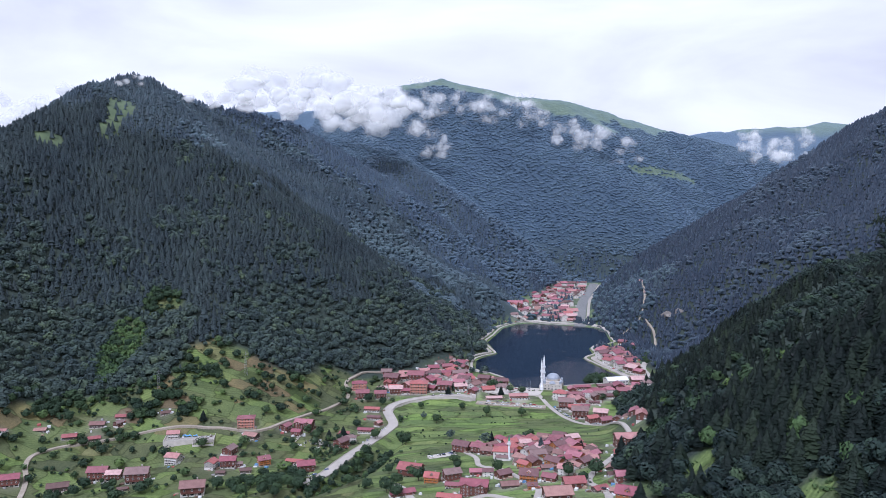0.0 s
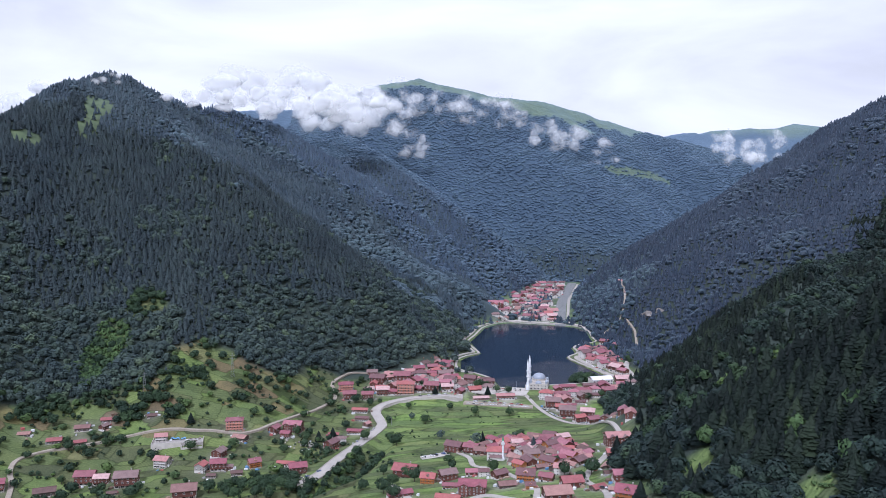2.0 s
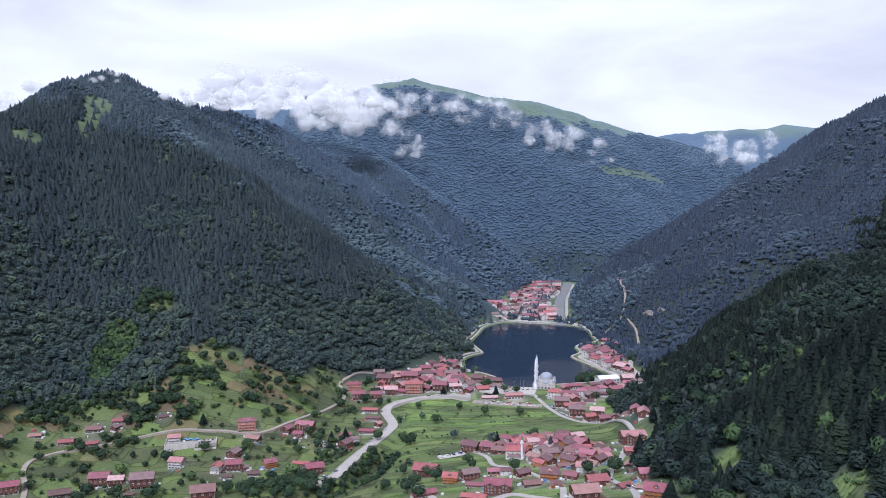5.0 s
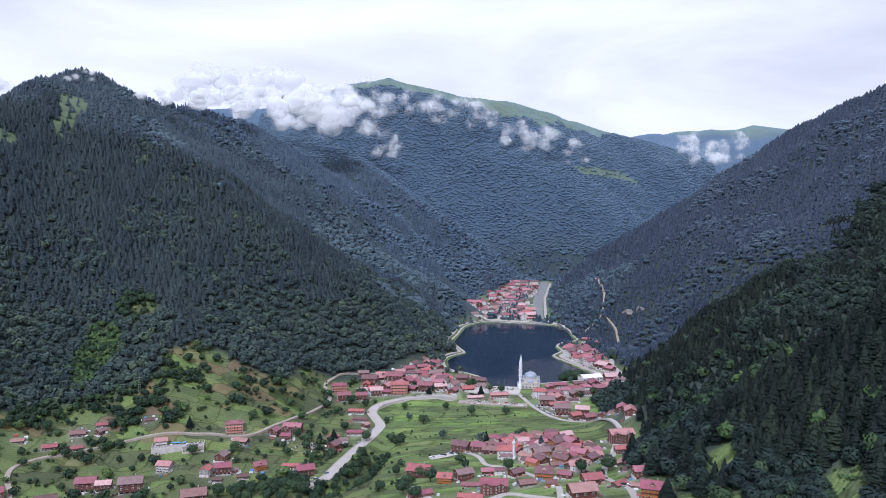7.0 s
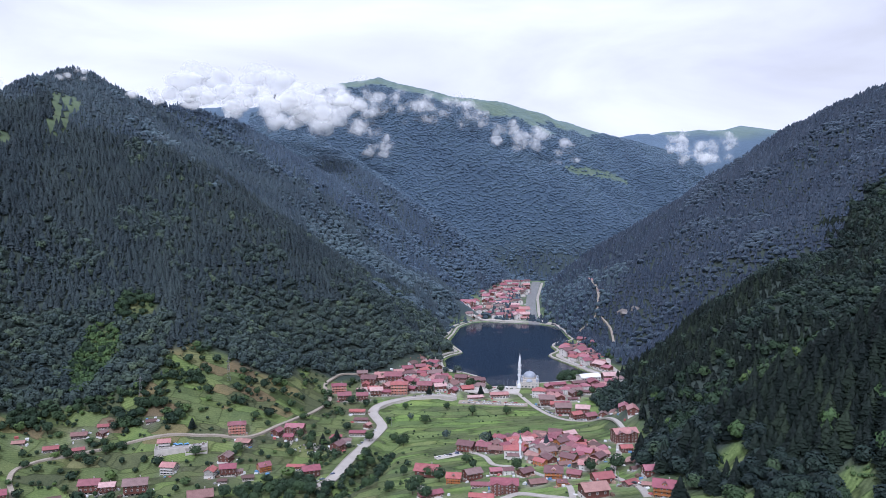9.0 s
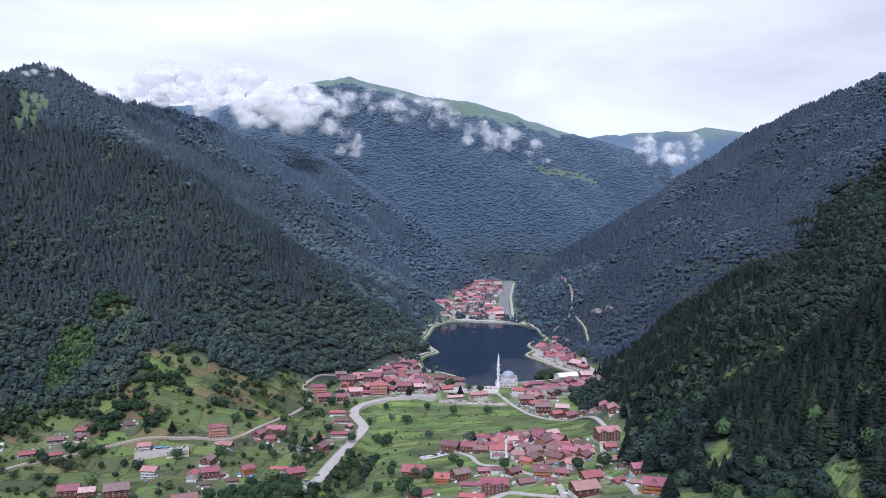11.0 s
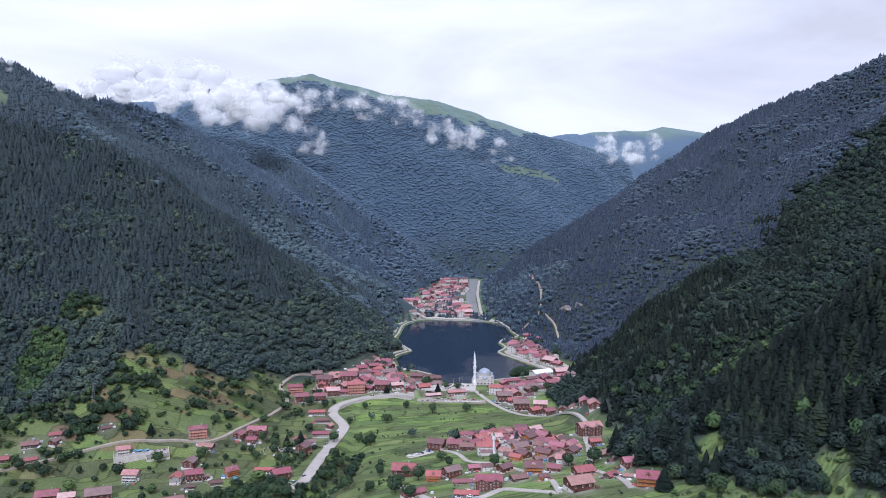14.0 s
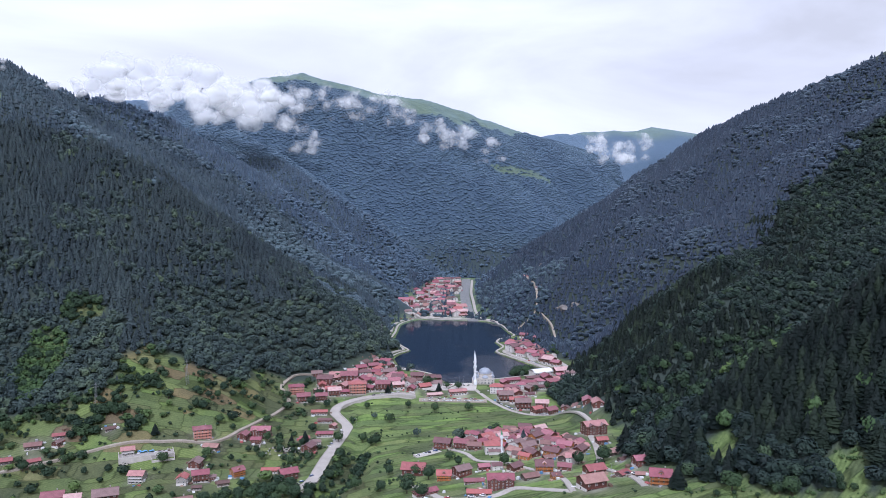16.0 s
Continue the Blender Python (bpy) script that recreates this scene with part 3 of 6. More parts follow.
def grove(name, shapes, xyz, height, width, mat, label, category, seed, facing=None):
    """Many trees of a few shapes, joined into one mesh of kind stuff."""
    rng = np.random.RandomState(seed)
    pick = rng.randint(len(shapes), size=len(xyz))
    vs, fs, tones, turns, n = [], [], [], [], 0
    for k, (sv, sf) in enumerate(outward(*shape) for shape in shapes):
        sn = crown_normals(sv, sf)
        p, h, w = xyz[pick == k], height[pick == k], width[pick == k]
        a = rng.rand(len(p)) * 6.283
        c, s = np.cos(a)[:, None], np.sin(a)[:, None]
        x = (sv[:, 0] * c - sv[:, 1] * s) * (h * w)[:, None] + p[:, :1]
        y = (sv[:, 0] * s + sv[:, 1] * c) * (h * w)[:, None] + p[:, 1:2]
        z = sv[:, 2] * h[:, None] + p[:, 2:3] - 0.06 * h[:, None]
        vs.append(np.stack([x, y, z], -1).reshape(-1, 3))
        fs.append((sf[None] + (np.arange(len(p)) * len(sv))[:, None, None]).reshape(-1, 3) + n)
        turns.append(np.stack([sn[:, 0] * c - sn[:, 1] * s, sn[:, 0] * s + sn[:, 1] * c, sn[:, 2] + 0 * c], -1).reshape(-1, 3))
        tones.append(np.repeat(rng.rand(len(p)), len(sv)))
        n += len(p) * len(sv)
    me = link_mesh(name, np.concatenate(vs), np.concatenate(fs), mat)
    turns = np.concatenate(turns)
    if facing is not None:
        turns = turns * (1 - facing[0]) + np.array(facing[1:]) * facing[0]
    me.attributes.new("custom_normal", "FLOAT_VECTOR", "POINT").data.foreach_set("vector", turns.astype(np.float32).ravel())
    me.attributes.new("tone", "FLOAT", "POINT").data.foreach_set("value", np.concatenate(tones).astype(np.float32))
    return tagged(new(name, me), label, category, kind="stuff")


def spots(x0, x1, y0, y1, gap, seed):
    """Jittered places on a grid, with their heights."""
    rng = np.random.RandomState(seed)
    gx, gy = np.meshgrid(np.arange(x0, x1, gap), np.arange(y0, y1, gap))
    x = gx.ravel() + rng.uniform(-0.48, 0.48, gx.size) * gap
    y = gy.ravel() + rng.uniform(-0.48, 0.48, gx.size) * gap
    return x, y, ground(x, y), rng


# kept free of trees: lines and half-widths
OPEN_LINES = [(18, [(118, 968), (126, 926), (142, 880), (170, 838), (180, 790), (182, 749), (176, 727), (158, 690), (140, 640), (118, 585), (103, 545), (110, 500)]),
              (3.5, [(300, 1340), (318, 1370), (345, 1365), (362, 1400), (372, 1440), (384, 1500), (405, 1580)]), (2.2, [(338, 1165), (345, 1190), (340, 1230), (352, 1300), (350, 1350)]),
              (14, [(252, 1236), (229, 1180), (250, 1072), (276, 1030), (286, 1110), (300, 1150)]), (26, [(274, 1560), (290, 1640), (315, 1755), (349, 1880), (396, 2045)]), (26, [(140, 1560), (190, 1700), (255, 1860), (340, 2010)]),
              (13, [(-126, 988), (-86, 1028), (-40, 1060), (10, 1120)])]


def plant(zone, box, gap, seed, near, spruce_share, tall, keep=None, mats=None):
    needles, leaves = mats or (NEEDLES, LEAVES)
    x, y, z, rng = spots(*box, gap, seed)
    ok = rng.rand(len(x)) < np.clip(wooded(x, y, z) * 1.15, 0, 1) * (1 - 0.97 * highland(x, y, z))
    ok &= away(x, y, SHORE + SHORE[:1]) > 8
    ok &= ~inside(x, y, SHORE)
    for half, path in OPEN_LINES:
        ok &= away(x, y, path) > half
    if keep is not None:
        ok &= keep(x, y, z)
    x, y, z = x[ok], y[ok], z[ok]
    mixv = 0.5 + 0.5 * value_noise(x, y, 75) + 0.25 * value_noise(x, y, 22)
    conifer = mixv + 0.5 * (rng.rand(len(x)) - 0.5) < spruce_share(x, y, z)
    h = rng.uniform(0.55, 1.2, len(x)) * tall * (1 - 0.25 * smooth(0.4, 0.9, value_noise(x, y, 18)))
    shapes = {2: ([bough_shape(rng, 150) for _ in range(9)], [leafy_shape(rng, 16, 1) for _ in range(9)]),
              1: ([bough_shape(rng, 30) for _ in range(9)], [leafy_shape(rng, 5, 1) for _ in range(9)]),
              0: ([spruce_shape(rng, 2, 4) for _ in range(9)], [lump_shape(rng) for _ in range(12)])}[near]
    p = np.stack([x, y, z], 1)
    print(zone, len(x), conifer.sum())
    if conifer.any():
        grove("spruce_forest", shapes[0], p[conifer], h[conifer], rng.uniform(0.75, 1.25, conifer.sum()) * (1.25 if near == 1 else 1.5 if near == 0 else 1.3), needles, "dense dark green spruce forest on " + zone, "forest", seed, (0.62, 0, -0.3, 0.95) if near == 0 else (0.4, 0, -0.4, 0.9) if near == 1 else None)
    if (~conifer).any():
        grove("broadleaf_forest", shapes[1], p[~conifer], h[~conifer] * (0.6 if near == 2 else 0.74), rng.uniform(0.95, 1.4, (~conifer).sum()) * (1.0 if near else 1.25), leaves, "mixed green broad-leaved trees on " + zone, "forest", seed + 1, (0.55, 0, -0.3, 0.95) if near == 0 else (0.3, 0, -0.4, 0.9) if near == 1 else None)


def border(x, y):
    """How far one step of the haze-tinted leaf colours reaches into the next."""
    return 70 * value_noise(x, y, 60) + 45 * value_noise(x + 30, y, 17)


plant("the steep slope beside the village", (100, 392, 330, 650), 5.8, 11, 2, lambda x, y, z: 0.66 - 0.42 * (z < 92) - 0.4 * (away(x, y, [(150, 530), (190, 535), (235, 525), (275, 505)]) < 14), 20, None, (NEEDLES, HORNBEAM))
plant("the upper part of the steep slope", (392, 600, 330, 650), 6.4, 24, 1, lambda x, y, z: 0.62 + 0 * x, 20, None, (NEEDLES, HORNBEAM))
plant("the wooded spur behind the village", (180, 860, 650, 1120), 6.6, 12, 1, lambda x, y, z: 0.34 + 0 * x, 15, lambda x, y, z: (x < 470 + (y - 640) * 1.1) & (y <= 1062 + 0.6 * border(x, y)), (NEEDLES, HORNBEAM))
# woods further off get leaf colours with more haze mixed in
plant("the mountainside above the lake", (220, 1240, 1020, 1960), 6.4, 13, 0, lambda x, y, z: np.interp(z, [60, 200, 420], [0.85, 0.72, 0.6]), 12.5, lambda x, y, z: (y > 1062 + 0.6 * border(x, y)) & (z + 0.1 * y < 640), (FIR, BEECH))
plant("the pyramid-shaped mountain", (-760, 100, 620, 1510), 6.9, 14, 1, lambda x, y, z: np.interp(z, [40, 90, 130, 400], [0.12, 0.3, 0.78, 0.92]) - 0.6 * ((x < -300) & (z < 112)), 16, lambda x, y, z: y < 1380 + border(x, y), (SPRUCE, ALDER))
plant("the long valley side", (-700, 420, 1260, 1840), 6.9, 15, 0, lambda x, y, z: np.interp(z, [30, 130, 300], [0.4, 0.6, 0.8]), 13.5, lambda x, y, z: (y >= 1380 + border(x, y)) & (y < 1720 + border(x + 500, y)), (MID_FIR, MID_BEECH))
plant("the far end of the valley side", (-700, 420, 1600, 2140), 7.2, 19, 0, lambda x, y, z: np.interp(z, [30, 130, 300], [0.4, 0.6, 0.8]), 12.5, lambda x, y, z: y >= 1720 + border(x + 500, y), (HAZED_FIR, HAZED_BEECH))

plant("the head of the valley", (380, 900, 1955, 2140), 8.2, 23, 0, lambda x, y, z: 0.5 + 0 * x, 12, None, (HAZED_FIR, HAZED_BEECH))


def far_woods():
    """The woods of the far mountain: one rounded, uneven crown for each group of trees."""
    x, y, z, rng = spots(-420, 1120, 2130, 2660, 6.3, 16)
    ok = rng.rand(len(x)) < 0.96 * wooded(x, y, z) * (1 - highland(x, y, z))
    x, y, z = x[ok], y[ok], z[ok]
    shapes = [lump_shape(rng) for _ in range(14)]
    # crowns in the far woods' colour, which has the haze painted in
    grove("far_woods", shapes, np.stack([x, y, z - 2.8], 1), rng.uniform(5.0, 8.0, len(x)), rng.uniform(1.3, 1.9, len(x)), FAR_WOOD, "dense woods on the far mountain slope, haze in their colour", "forest", 17, (0.85, 0, -0.5, 0.86))


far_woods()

# ---- helpers for things ----
def box(b, x0, x1, y0, y1, z0, z1, mat=0):
    v = [b.verts.new((x, y, z)) for z in (z0, z1) for x, y in ((x0, y0), (x1, y0), (x1, y1), (x0, y1))]
    for q in ((3, 2, 1, 0), (4, 5, 6, 7), (0, 1, 5, 4), (1, 2, 6, 5), (2, 3, 7, 6), (3, 0, 4, 7)):
        b.faces.new([v[k] for k in q]).material_index = mat


def tube(b, x, y, z0, z1, r0, r1, sides=10, mat=0, close=True):
    low = [b.verts.new((x + r0 * math.cos(2 * math.pi * k / sides), y + r0 * math.sin(2 * math.pi * k / sides), z0)) for k in range(sides)]
    top = [b.verts.new((x + r1 * math.cos(2 * math.pi * k / sides), y + r1 * math.sin(2 * math.pi * k / sides), z1)) for k in range(sides)]
    for k in range(sides):
        b.faces.new((low[k], low[(k + 1) % sides], top[(k + 1) % sides], top[k])).material_index = mat
    if close:
        b.faces.new(top).material_index = mat
        b.faces.new(low[::-1]).material_index = mat


def prism(b, profile, x0, x1, mat=0):
    """A profile of (y, z), pulled along x."""
    a = [b.verts.new((x0, y, z)) for y, z in profile]
    c = [b.verts.new((x1, y, z)) for y, z in profile]
    n = len(profile)
    b.faces.new(a[::-1]).material_index = mat
    b.faces.new(c).material_index = mat
    for k in range(n):
        b.faces.new((a[k], a[(k + 1) % n], c[(k + 1) % n], c[k])).material_index = mat


def to_mesh(name, b, *mats):
    bmesh.ops.recalc_face_normals(b, faces=b.faces[:])
    me = bpy.data.meshes.new(name)
    b.to_mesh(me)
    b.free()
    for m in mats:
        me.materials.append(m)
    return me


def part(name, b, mat, parent, label=""):
    me = b if isinstance(b, bpy.types.Mesh) else to_mesh(name, b, *(mat if isinstance(mat, tuple) else (mat,)))
    ob = new(name, me)
    ob.parent = parent
    return tagged(ob, label)


def level(x, y):
    return float(ground(np.array([x]), np.array([y]))[0])


# ---- building materials ----
def roof_material(name, stops, rough_value=0.45):
    """Ribbed sheet metal; each roof has its own tone, faded and streaked."""
    m, n, l, b = material(name, rough_value)
    own = ramp(n, l, n.new("ShaderNodeObjectInfo").outputs["Random"], stops)
    own.node.color_ramp.interpolation = "CONSTANT"
    pos = n.new("ShaderNodeTexCoord").outputs["Object"]
    fade = ramp(n, l, noise_fac(n, l, 0.25, 4.0, pos), [(0.3, (0.78, 0.75, 0.75)), (0.7, (1.18, 1.2, 1.2))])
    wear = ramp(n, l, noise_fac(n, l, 1.6, 5.0, pos, 0.7), [(0.35, (0.8, 0.78, 0.76)), (0.65, (1.12, 1.12, 1.12))])
    l.new(mixed(n, l, 0.8, mixed(n, l, 0.9, own, fade, "MULTIPLY"), wear, "MULTIPLY"), b.inputs["Base Color"])
    rib = n.new("ShaderNodeTexWave")
    rib.inputs["Scale"].default_value = 0.9
    l.new(pos, rib.inputs["Vector"])
    bump(n, l, b, rib.outputs["Fac"], 0.35, 0.08)
    return m


ROOF = roof_material("painted_sheet_roof", [(0.0, (0.262, 0.082, 0.103)), (0.17, (0.353, 0.141, 0.166)), (0.33, (0.250, 0.096, 0.109)), (0.48, (0.420, 0.210, 0.195)), (0.62, (0.159, 0.080, 0.081)), (0.76, (0.375, 0.119, 0.109)), (0.85, (0.523, 0.340, 0.320)), (0.92, (0.216, 0.141, 0.131))])
RUST = roof_material("weathered_sheet_roof", [(0.0, (0.13, 0.075, 0.065)), (0.35, (0.22, 0.12, 0.105)), (0.6, (0.34, 0.19, 0.16)), (0.8, (0.30, 0.10, 0.10)), (1.0, (0.42, 0.36, 0.34))], 0.6)


def timber(name, dark, light):
    """Horizontal boards with gaps, each house a little different."""
    m, n, l, b = material(name, 0.6)
    pos = n.new("ShaderNodeTexCoord").outputs["Object"]
    st = n.new("ShaderNodeMapping")
    st.inputs["Scale"].default_value = (0.15, 0.15, 5.0)
    l.new(pos, st.inputs[0])
    col = ramp(n, l, noise_fac(n, l, 1.0, 3.0, st.outputs[0]), [(0.3, dark), (0.7, light)])
    col = mixed(n, l, 0.7, col, ramp(n, l, n.new("ShaderNodeObjectInfo").outputs["Random"], [(0.0, (0.6, 0.6, 0.6)), (1.0, (1.3, 1.25, 1.2))]), "MULTIPLY")
    l.new(col, b.inputs["Base Color"])
    board = n.new("ShaderNodeTexWave")
    board.bands_direction = "Z"
    board.inputs["Scale"].default_value = 1.6
    l.new(pos, board.inputs["Vector"])
    bump(n, l, b, board.outputs["Fac"], 0.5, 0.05)
    return m


BROWN = timber("brown_timber", (0.085, 0.032, 0.024), (0.17, 0.065, 0.045))
ORANGE = timber("varnished_timber", (0.30, 0.115, 0.035), (0.42, 0.18, 0.06))
OLDWOOD = timber("weathered_timber", (0.07, 0.05, 0.042), (0.15, 0.11, 0.095))
PLASTER = plain("pale_plaster", (0.50, 0.46, 0.42), (0.66, 0.63, 0.58), 0.3, 0.85)
SALMON = plain("salmon_plaster", (0.42, 0.20, 0.15), (0.52, 0.27, 0.20), 0.3, 0.85)
BLOCK = plain("grey_blockwork", (0.25, 0.23, 0.205), (0.41, 0.38, 0.335), 0.4, 0.9)
STONE = plain("pale_stone", (0.38, 0.345, 0.30), (0.57, 0.525, 0.465), 0.2, 0.8)
LEAD = plain("grey_lead_sheet", (0.24, 0.27, 0.31), (0.36, 0.39, 0.43), 0.5, 0.45)
MARBLE = plain("white_stone", (0.66, 0.66, 0.66), (0.82, 0.82, 0.81), 0.2, 0.6)
GREEN_TIP = plain("green_paint", (0.05, 0.22, 0.10), (0.08, 0.30, 0.14), 1.0, 0.5)
TARP = plain("blue_tarpaulin", (0.10, 0.26, 0.46), (0.18, 0.38, 0.60), 0.5, 0.5)
STEEL = plain("galvanised_steel", (0.30, 0.31, 0.32), (0.44, 0.45, 0.46), 2.0, 0.45, 0.6)
CONCRETE_ROAD = plain("worn_concrete_road", (0.32, 0.29, 0.25), (0.47, 0.43, 0.38), 0.09, 0.9)
ASPHALT = plain("grey_asphalt", (0.13, 0.13, 0.13), (0.24, 0.235, 0.23), 0.08, 0.9)
DIRT = plain("pale_dirt_track", (0.24, 0.20, 0.15), (0.40, 0.35, 0.28), 0.12, 0.95)
RIVERBED = plain("stony_riverbed", (0.10, 0.105, 0.10), (0.30, 0.30, 0.29), 0.22, 0.7)
GLASS = material("window_glass", 0.12)[0]
GLASS.node_tree.nodes["Principled BSDF"].inputs["Base Color"].default_value = (0.02, 0.025, 0.03, 1)
FRAME = plain("window_frame", (0.55, 0.52, 0.48), (0.7, 0.68, 0.64), 2.0, 0.6, relief=0)
RUBBER = plain("tyre_rubber", (0.02, 0.02, 0.02), (0.035, 0.035, 0.035), 3.0, 0.85, relief=0)


def car_paint():
    m, n, l, b = material("car_paint", 0.3)
    r = n.new("ShaderNodeValToRGB")
    r.color_ramp.interpolation = "CONSTANT"
    el = r.color_ramp.elements
    for _ in range(3):
        el.new(0.5)
    for k, (p, c) in zip(el, ((0.0, (0.75, 0.75, 0.74)), (0.55, (0.40, 0.41, 0.42)), (0.75, (0.03, 0.03, 0.035)), (0.86, (0.35, 0.03, 0.03)), (0.94, (0.05, 0.09, 0.22)))):
        k.position, k.color = p, (*c, 1)
    l.new(n.new("ShaderNodeObjectInfo").outputs["Random"], r.inputs[0])
    l.new(r.outputs[0], b.inputs["Base Color"])
    return m


PAINT = car_paint()


# ---- roads, brook, promenade ----
def curve(points, step=4.0, closed=False):
    """A smooth line through points, at even steps."""
    p = np.array(points, float)
    q = np.vstack([p[-1], p, p[0], p[1]]) if closed else np.vstack([2 * p[0] - p[1], p, 2 * p[-1] - p[-2]])
    out = []
    for a, b, c, d in zip(q, q[1:], q[2:], q[3:]):
        n = max(2, int(np.linalg.norm(c - b) / step))
        u = np.linspace(0, 1, n, endpoint=False)[:, None]
        out.append(0.5 * (2 * b + (c - a) * u + (2 * a - 5 * b + 4 * c - d) * u**2 + (3 * b - a - 3 * c + d) * u**3))
    return np.vstack(out + [q[-2:-1] if not closed else q[1:2]])


def sides(c, half, shift=0.0):
    t = np.gradient(c, axis=0)
    t /= np.linalg.norm(t, axis=1, keepdims=True) + 1e-9
    n = np.stack([-t[:, 1], t[:, 0]], 1)
    return c + n * (shift + half), c + n * (shift - half)


def ribbon(name, points, width, mat, label, category, lift=0.35, skirt=2.0, closed=False, shift=0.0, height=None, kerb=0.0):
    """A flat-topped strip laid over the land, with sides that go down into it."""
    c = curve(points, 4.0, closed)
    l, r = sides(c, width / 2, shift)
    if height is None:
        m = (l + r) / 2
        z = np.maximum(np.maximum(ground(l[:, 0], l[:, 1]), ground(r[:, 0], r[:, 1])), ground(m[:, 0], m[:, 1])) + lift
        z = np.convolve(np.pad(z, 2, mode="edge"), np.ones(5) / 5, "valid")
    else:
        z = np.full(len(c), float(height))
    cols = [np.c_[l, z - skirt], np.c_[l, z], np.c_[r, z], np.c_[r, z - skirt]]
    if kerb:
        (li, ri) = sides(c, width / 2 - 0.5, shift)
        cols = [np.c_[l, z - skirt], np.c_[l, z + kerb], np.c_[li, z + kerb], np.c_[li, z], np.c_[ri, z], np.c_[ri, z + kerb], np.c_[r, z + kerb], np.c_[r, z - skirt]]
    v = np.stack(cols, 1)
    k = v.shape[1]
    q = (np.arange(len(c) - 1)[:, None] * k + np.arange(k - 1)).ravel()
    f = np.stack([q, q + 1, q + k + 1, q + k], 1)[:, ::-1]
    if k == 4:
        f = np.vstack([f, [[0, 1, 2, 3]], [[len(c) * 4 - j for j in (1, 2, 3, 4)]]])
    return tagged(new(name, link_mesh(name, v.reshape(-1, 3), f, mat)), label, category, kind="structure")


RIVER_ROAD = [(-124, 662), (-106, 690), (-86, 762), (-68, 821), (-57, 863), (-62, 890), (-66, 914), (-54, 938), (-24, 956), (13, 962), (40, 960)]
ribbon("road", RIVER_ROAD, 11, CONCRETE_ROAD, "pale concrete road along the walled brook", "road", kerb=0.5, skirt=4)
ribbon("road", [(-374, 660), (-379, 684), (-387, 710), (-398, 730), (-400, 750), (-388, 767), (-372, 775), (-338, 787), (-300, 793), (-262, 797), (-233, 798), (-206, 800), (-187, 811), (-172, 832), (-145, 881), (-119, 939),
                (-121, 973), (-125, 988), (-117, 1009), (-100, 1036), (-55, 1058)], 4.6, DIRT, "narrow pale dirt lane across the meadows", "road")
ribbon("road", [(118, 968), (126, 926), (134, 900), (142, 880), (154, 858), (170, 838), (177, 790), (179, 749), (176, 727), (158, 690), (140, 640), (118, 585), (103, 545), (108, 508), (104, 480)], 5.2, CONCRETE_ROAD,
       "pale concrete road from the mosque to the lower village", "road")
ribbon("road", [(36, 962), (40, 985), (52, 1020), (38, 1060), (28, 1105)], 8, CONCRETE_ROAD, "pale street from the brook to the lake", "road")
ribbon("road", SHORE[17:30], 6.5, CONCRETE_ROAD, "pale lakeside road on a stone embankment", "road", shift=-13, height=2.75, skirt=5)
ribbon("road", [(252, 1236), (243, 1200), (229, 1180), (240, 1120), (250, 1072), (264, 1036), (276, 1030), (280, 1068), (286, 1110), (300, 1150)], 8, CONCRETE_ROAD, "pale lakeside street along the eastern spit", "road", skirt=4)
ribbon("road", [(60, 500), (44, 520), (30, 535), (10, 530), (-20, 548), (-30, 580), (-38, 600)], 5.5, CONCRETE_ROAD, "concrete lane between the village houses", "road")
ribbon("road", [(60, 500), (66, 540), (56, 580), (46, 612), (30, 634), (28, 670), (20, 700)], 4.5, CONCRETE_ROAD, "narrow lane up to the small mosque", "road")
ribbon("road", [(300, 1340), (318, 1370), (345, 1365), (362, 1400), (372, 1440), (384, 1500), (405, 1580)], 3.6, DIRT, "pale hillside track cut into the wooded slope", "road", lift=0.6, skirt=6)
ribbon("road", [(338, 1165), (345, 1190), (340, 1230), (352, 1300), (350, 1350)], 3.6, DIRT, "pale hillside track cut into the wooded slope", "road", lift=0.6, skirt=6)
ribbon("pavement", [(56, 996), (84, 984), (112, 978), (124, 974)], 36, STONE, "pale paved square before the mosque", "pavement", lift=0.2)
ribbon("pavement", [(40, 938), (66, 932), (96, 926), (122, 920)], 13, DIRT, "gravel parking strip beside the field", "pavement", lift=0.3)
ribbon("pavement", [(-14, 690), (-2, 693), (10, 699)], 9, STONE, "pale gravel lot beside the maize field", "pavement", lift=0.2)
ribbon("pavement", [(284, 1502), (302, 1474), (306, 1436)], 14, STONE, "pale paved promenade at the channel's mouth", "pavement", lift=0.3)
ribbon("pavement", [(150, 1550), (196, 1538), (244, 1516)], 14, STONE, "pale lakeside promenade before the upper village", "pavement", lift=0.3)
ribbon("weir_channel", [(262, 1490), (274, 1560), (290, 1640), (315, 1755), (349, 1880), (396, 2045)], 22, RIVERBED, "broad stepped grey stone channel entering the lake", "river channel", lift=0.3)
ribbon("road", [(280, 1500), (294, 1580), (306, 1640), (331, 1755), (364, 1878), (405, 2020)], 6, CONCRETE_ROAD, "pale road beside the stone channel", "road", lift=0.8)
ribbon("pavement", SHORE[2:], 3.6, CONCRETE_ROAD, "pale stone promenade round the lake", "pavement", shift=-4.5, height=1.7, skirt=4)
ribbon("river", RIVER[2:], 8, RIVERBED, "shallow stony brook between banks", "river", lift=-1.2, skirt=1)
wall_line = sides(curve(RIVER_ROAD[3:]), 5.5 + 0.35)[1]
ribbon("wall", [tuple(p) for p in wall_line[::5]], 0.6, STONE, "grey stone embankment wall along the brook", "wall", lift=1.0, skirt=7)


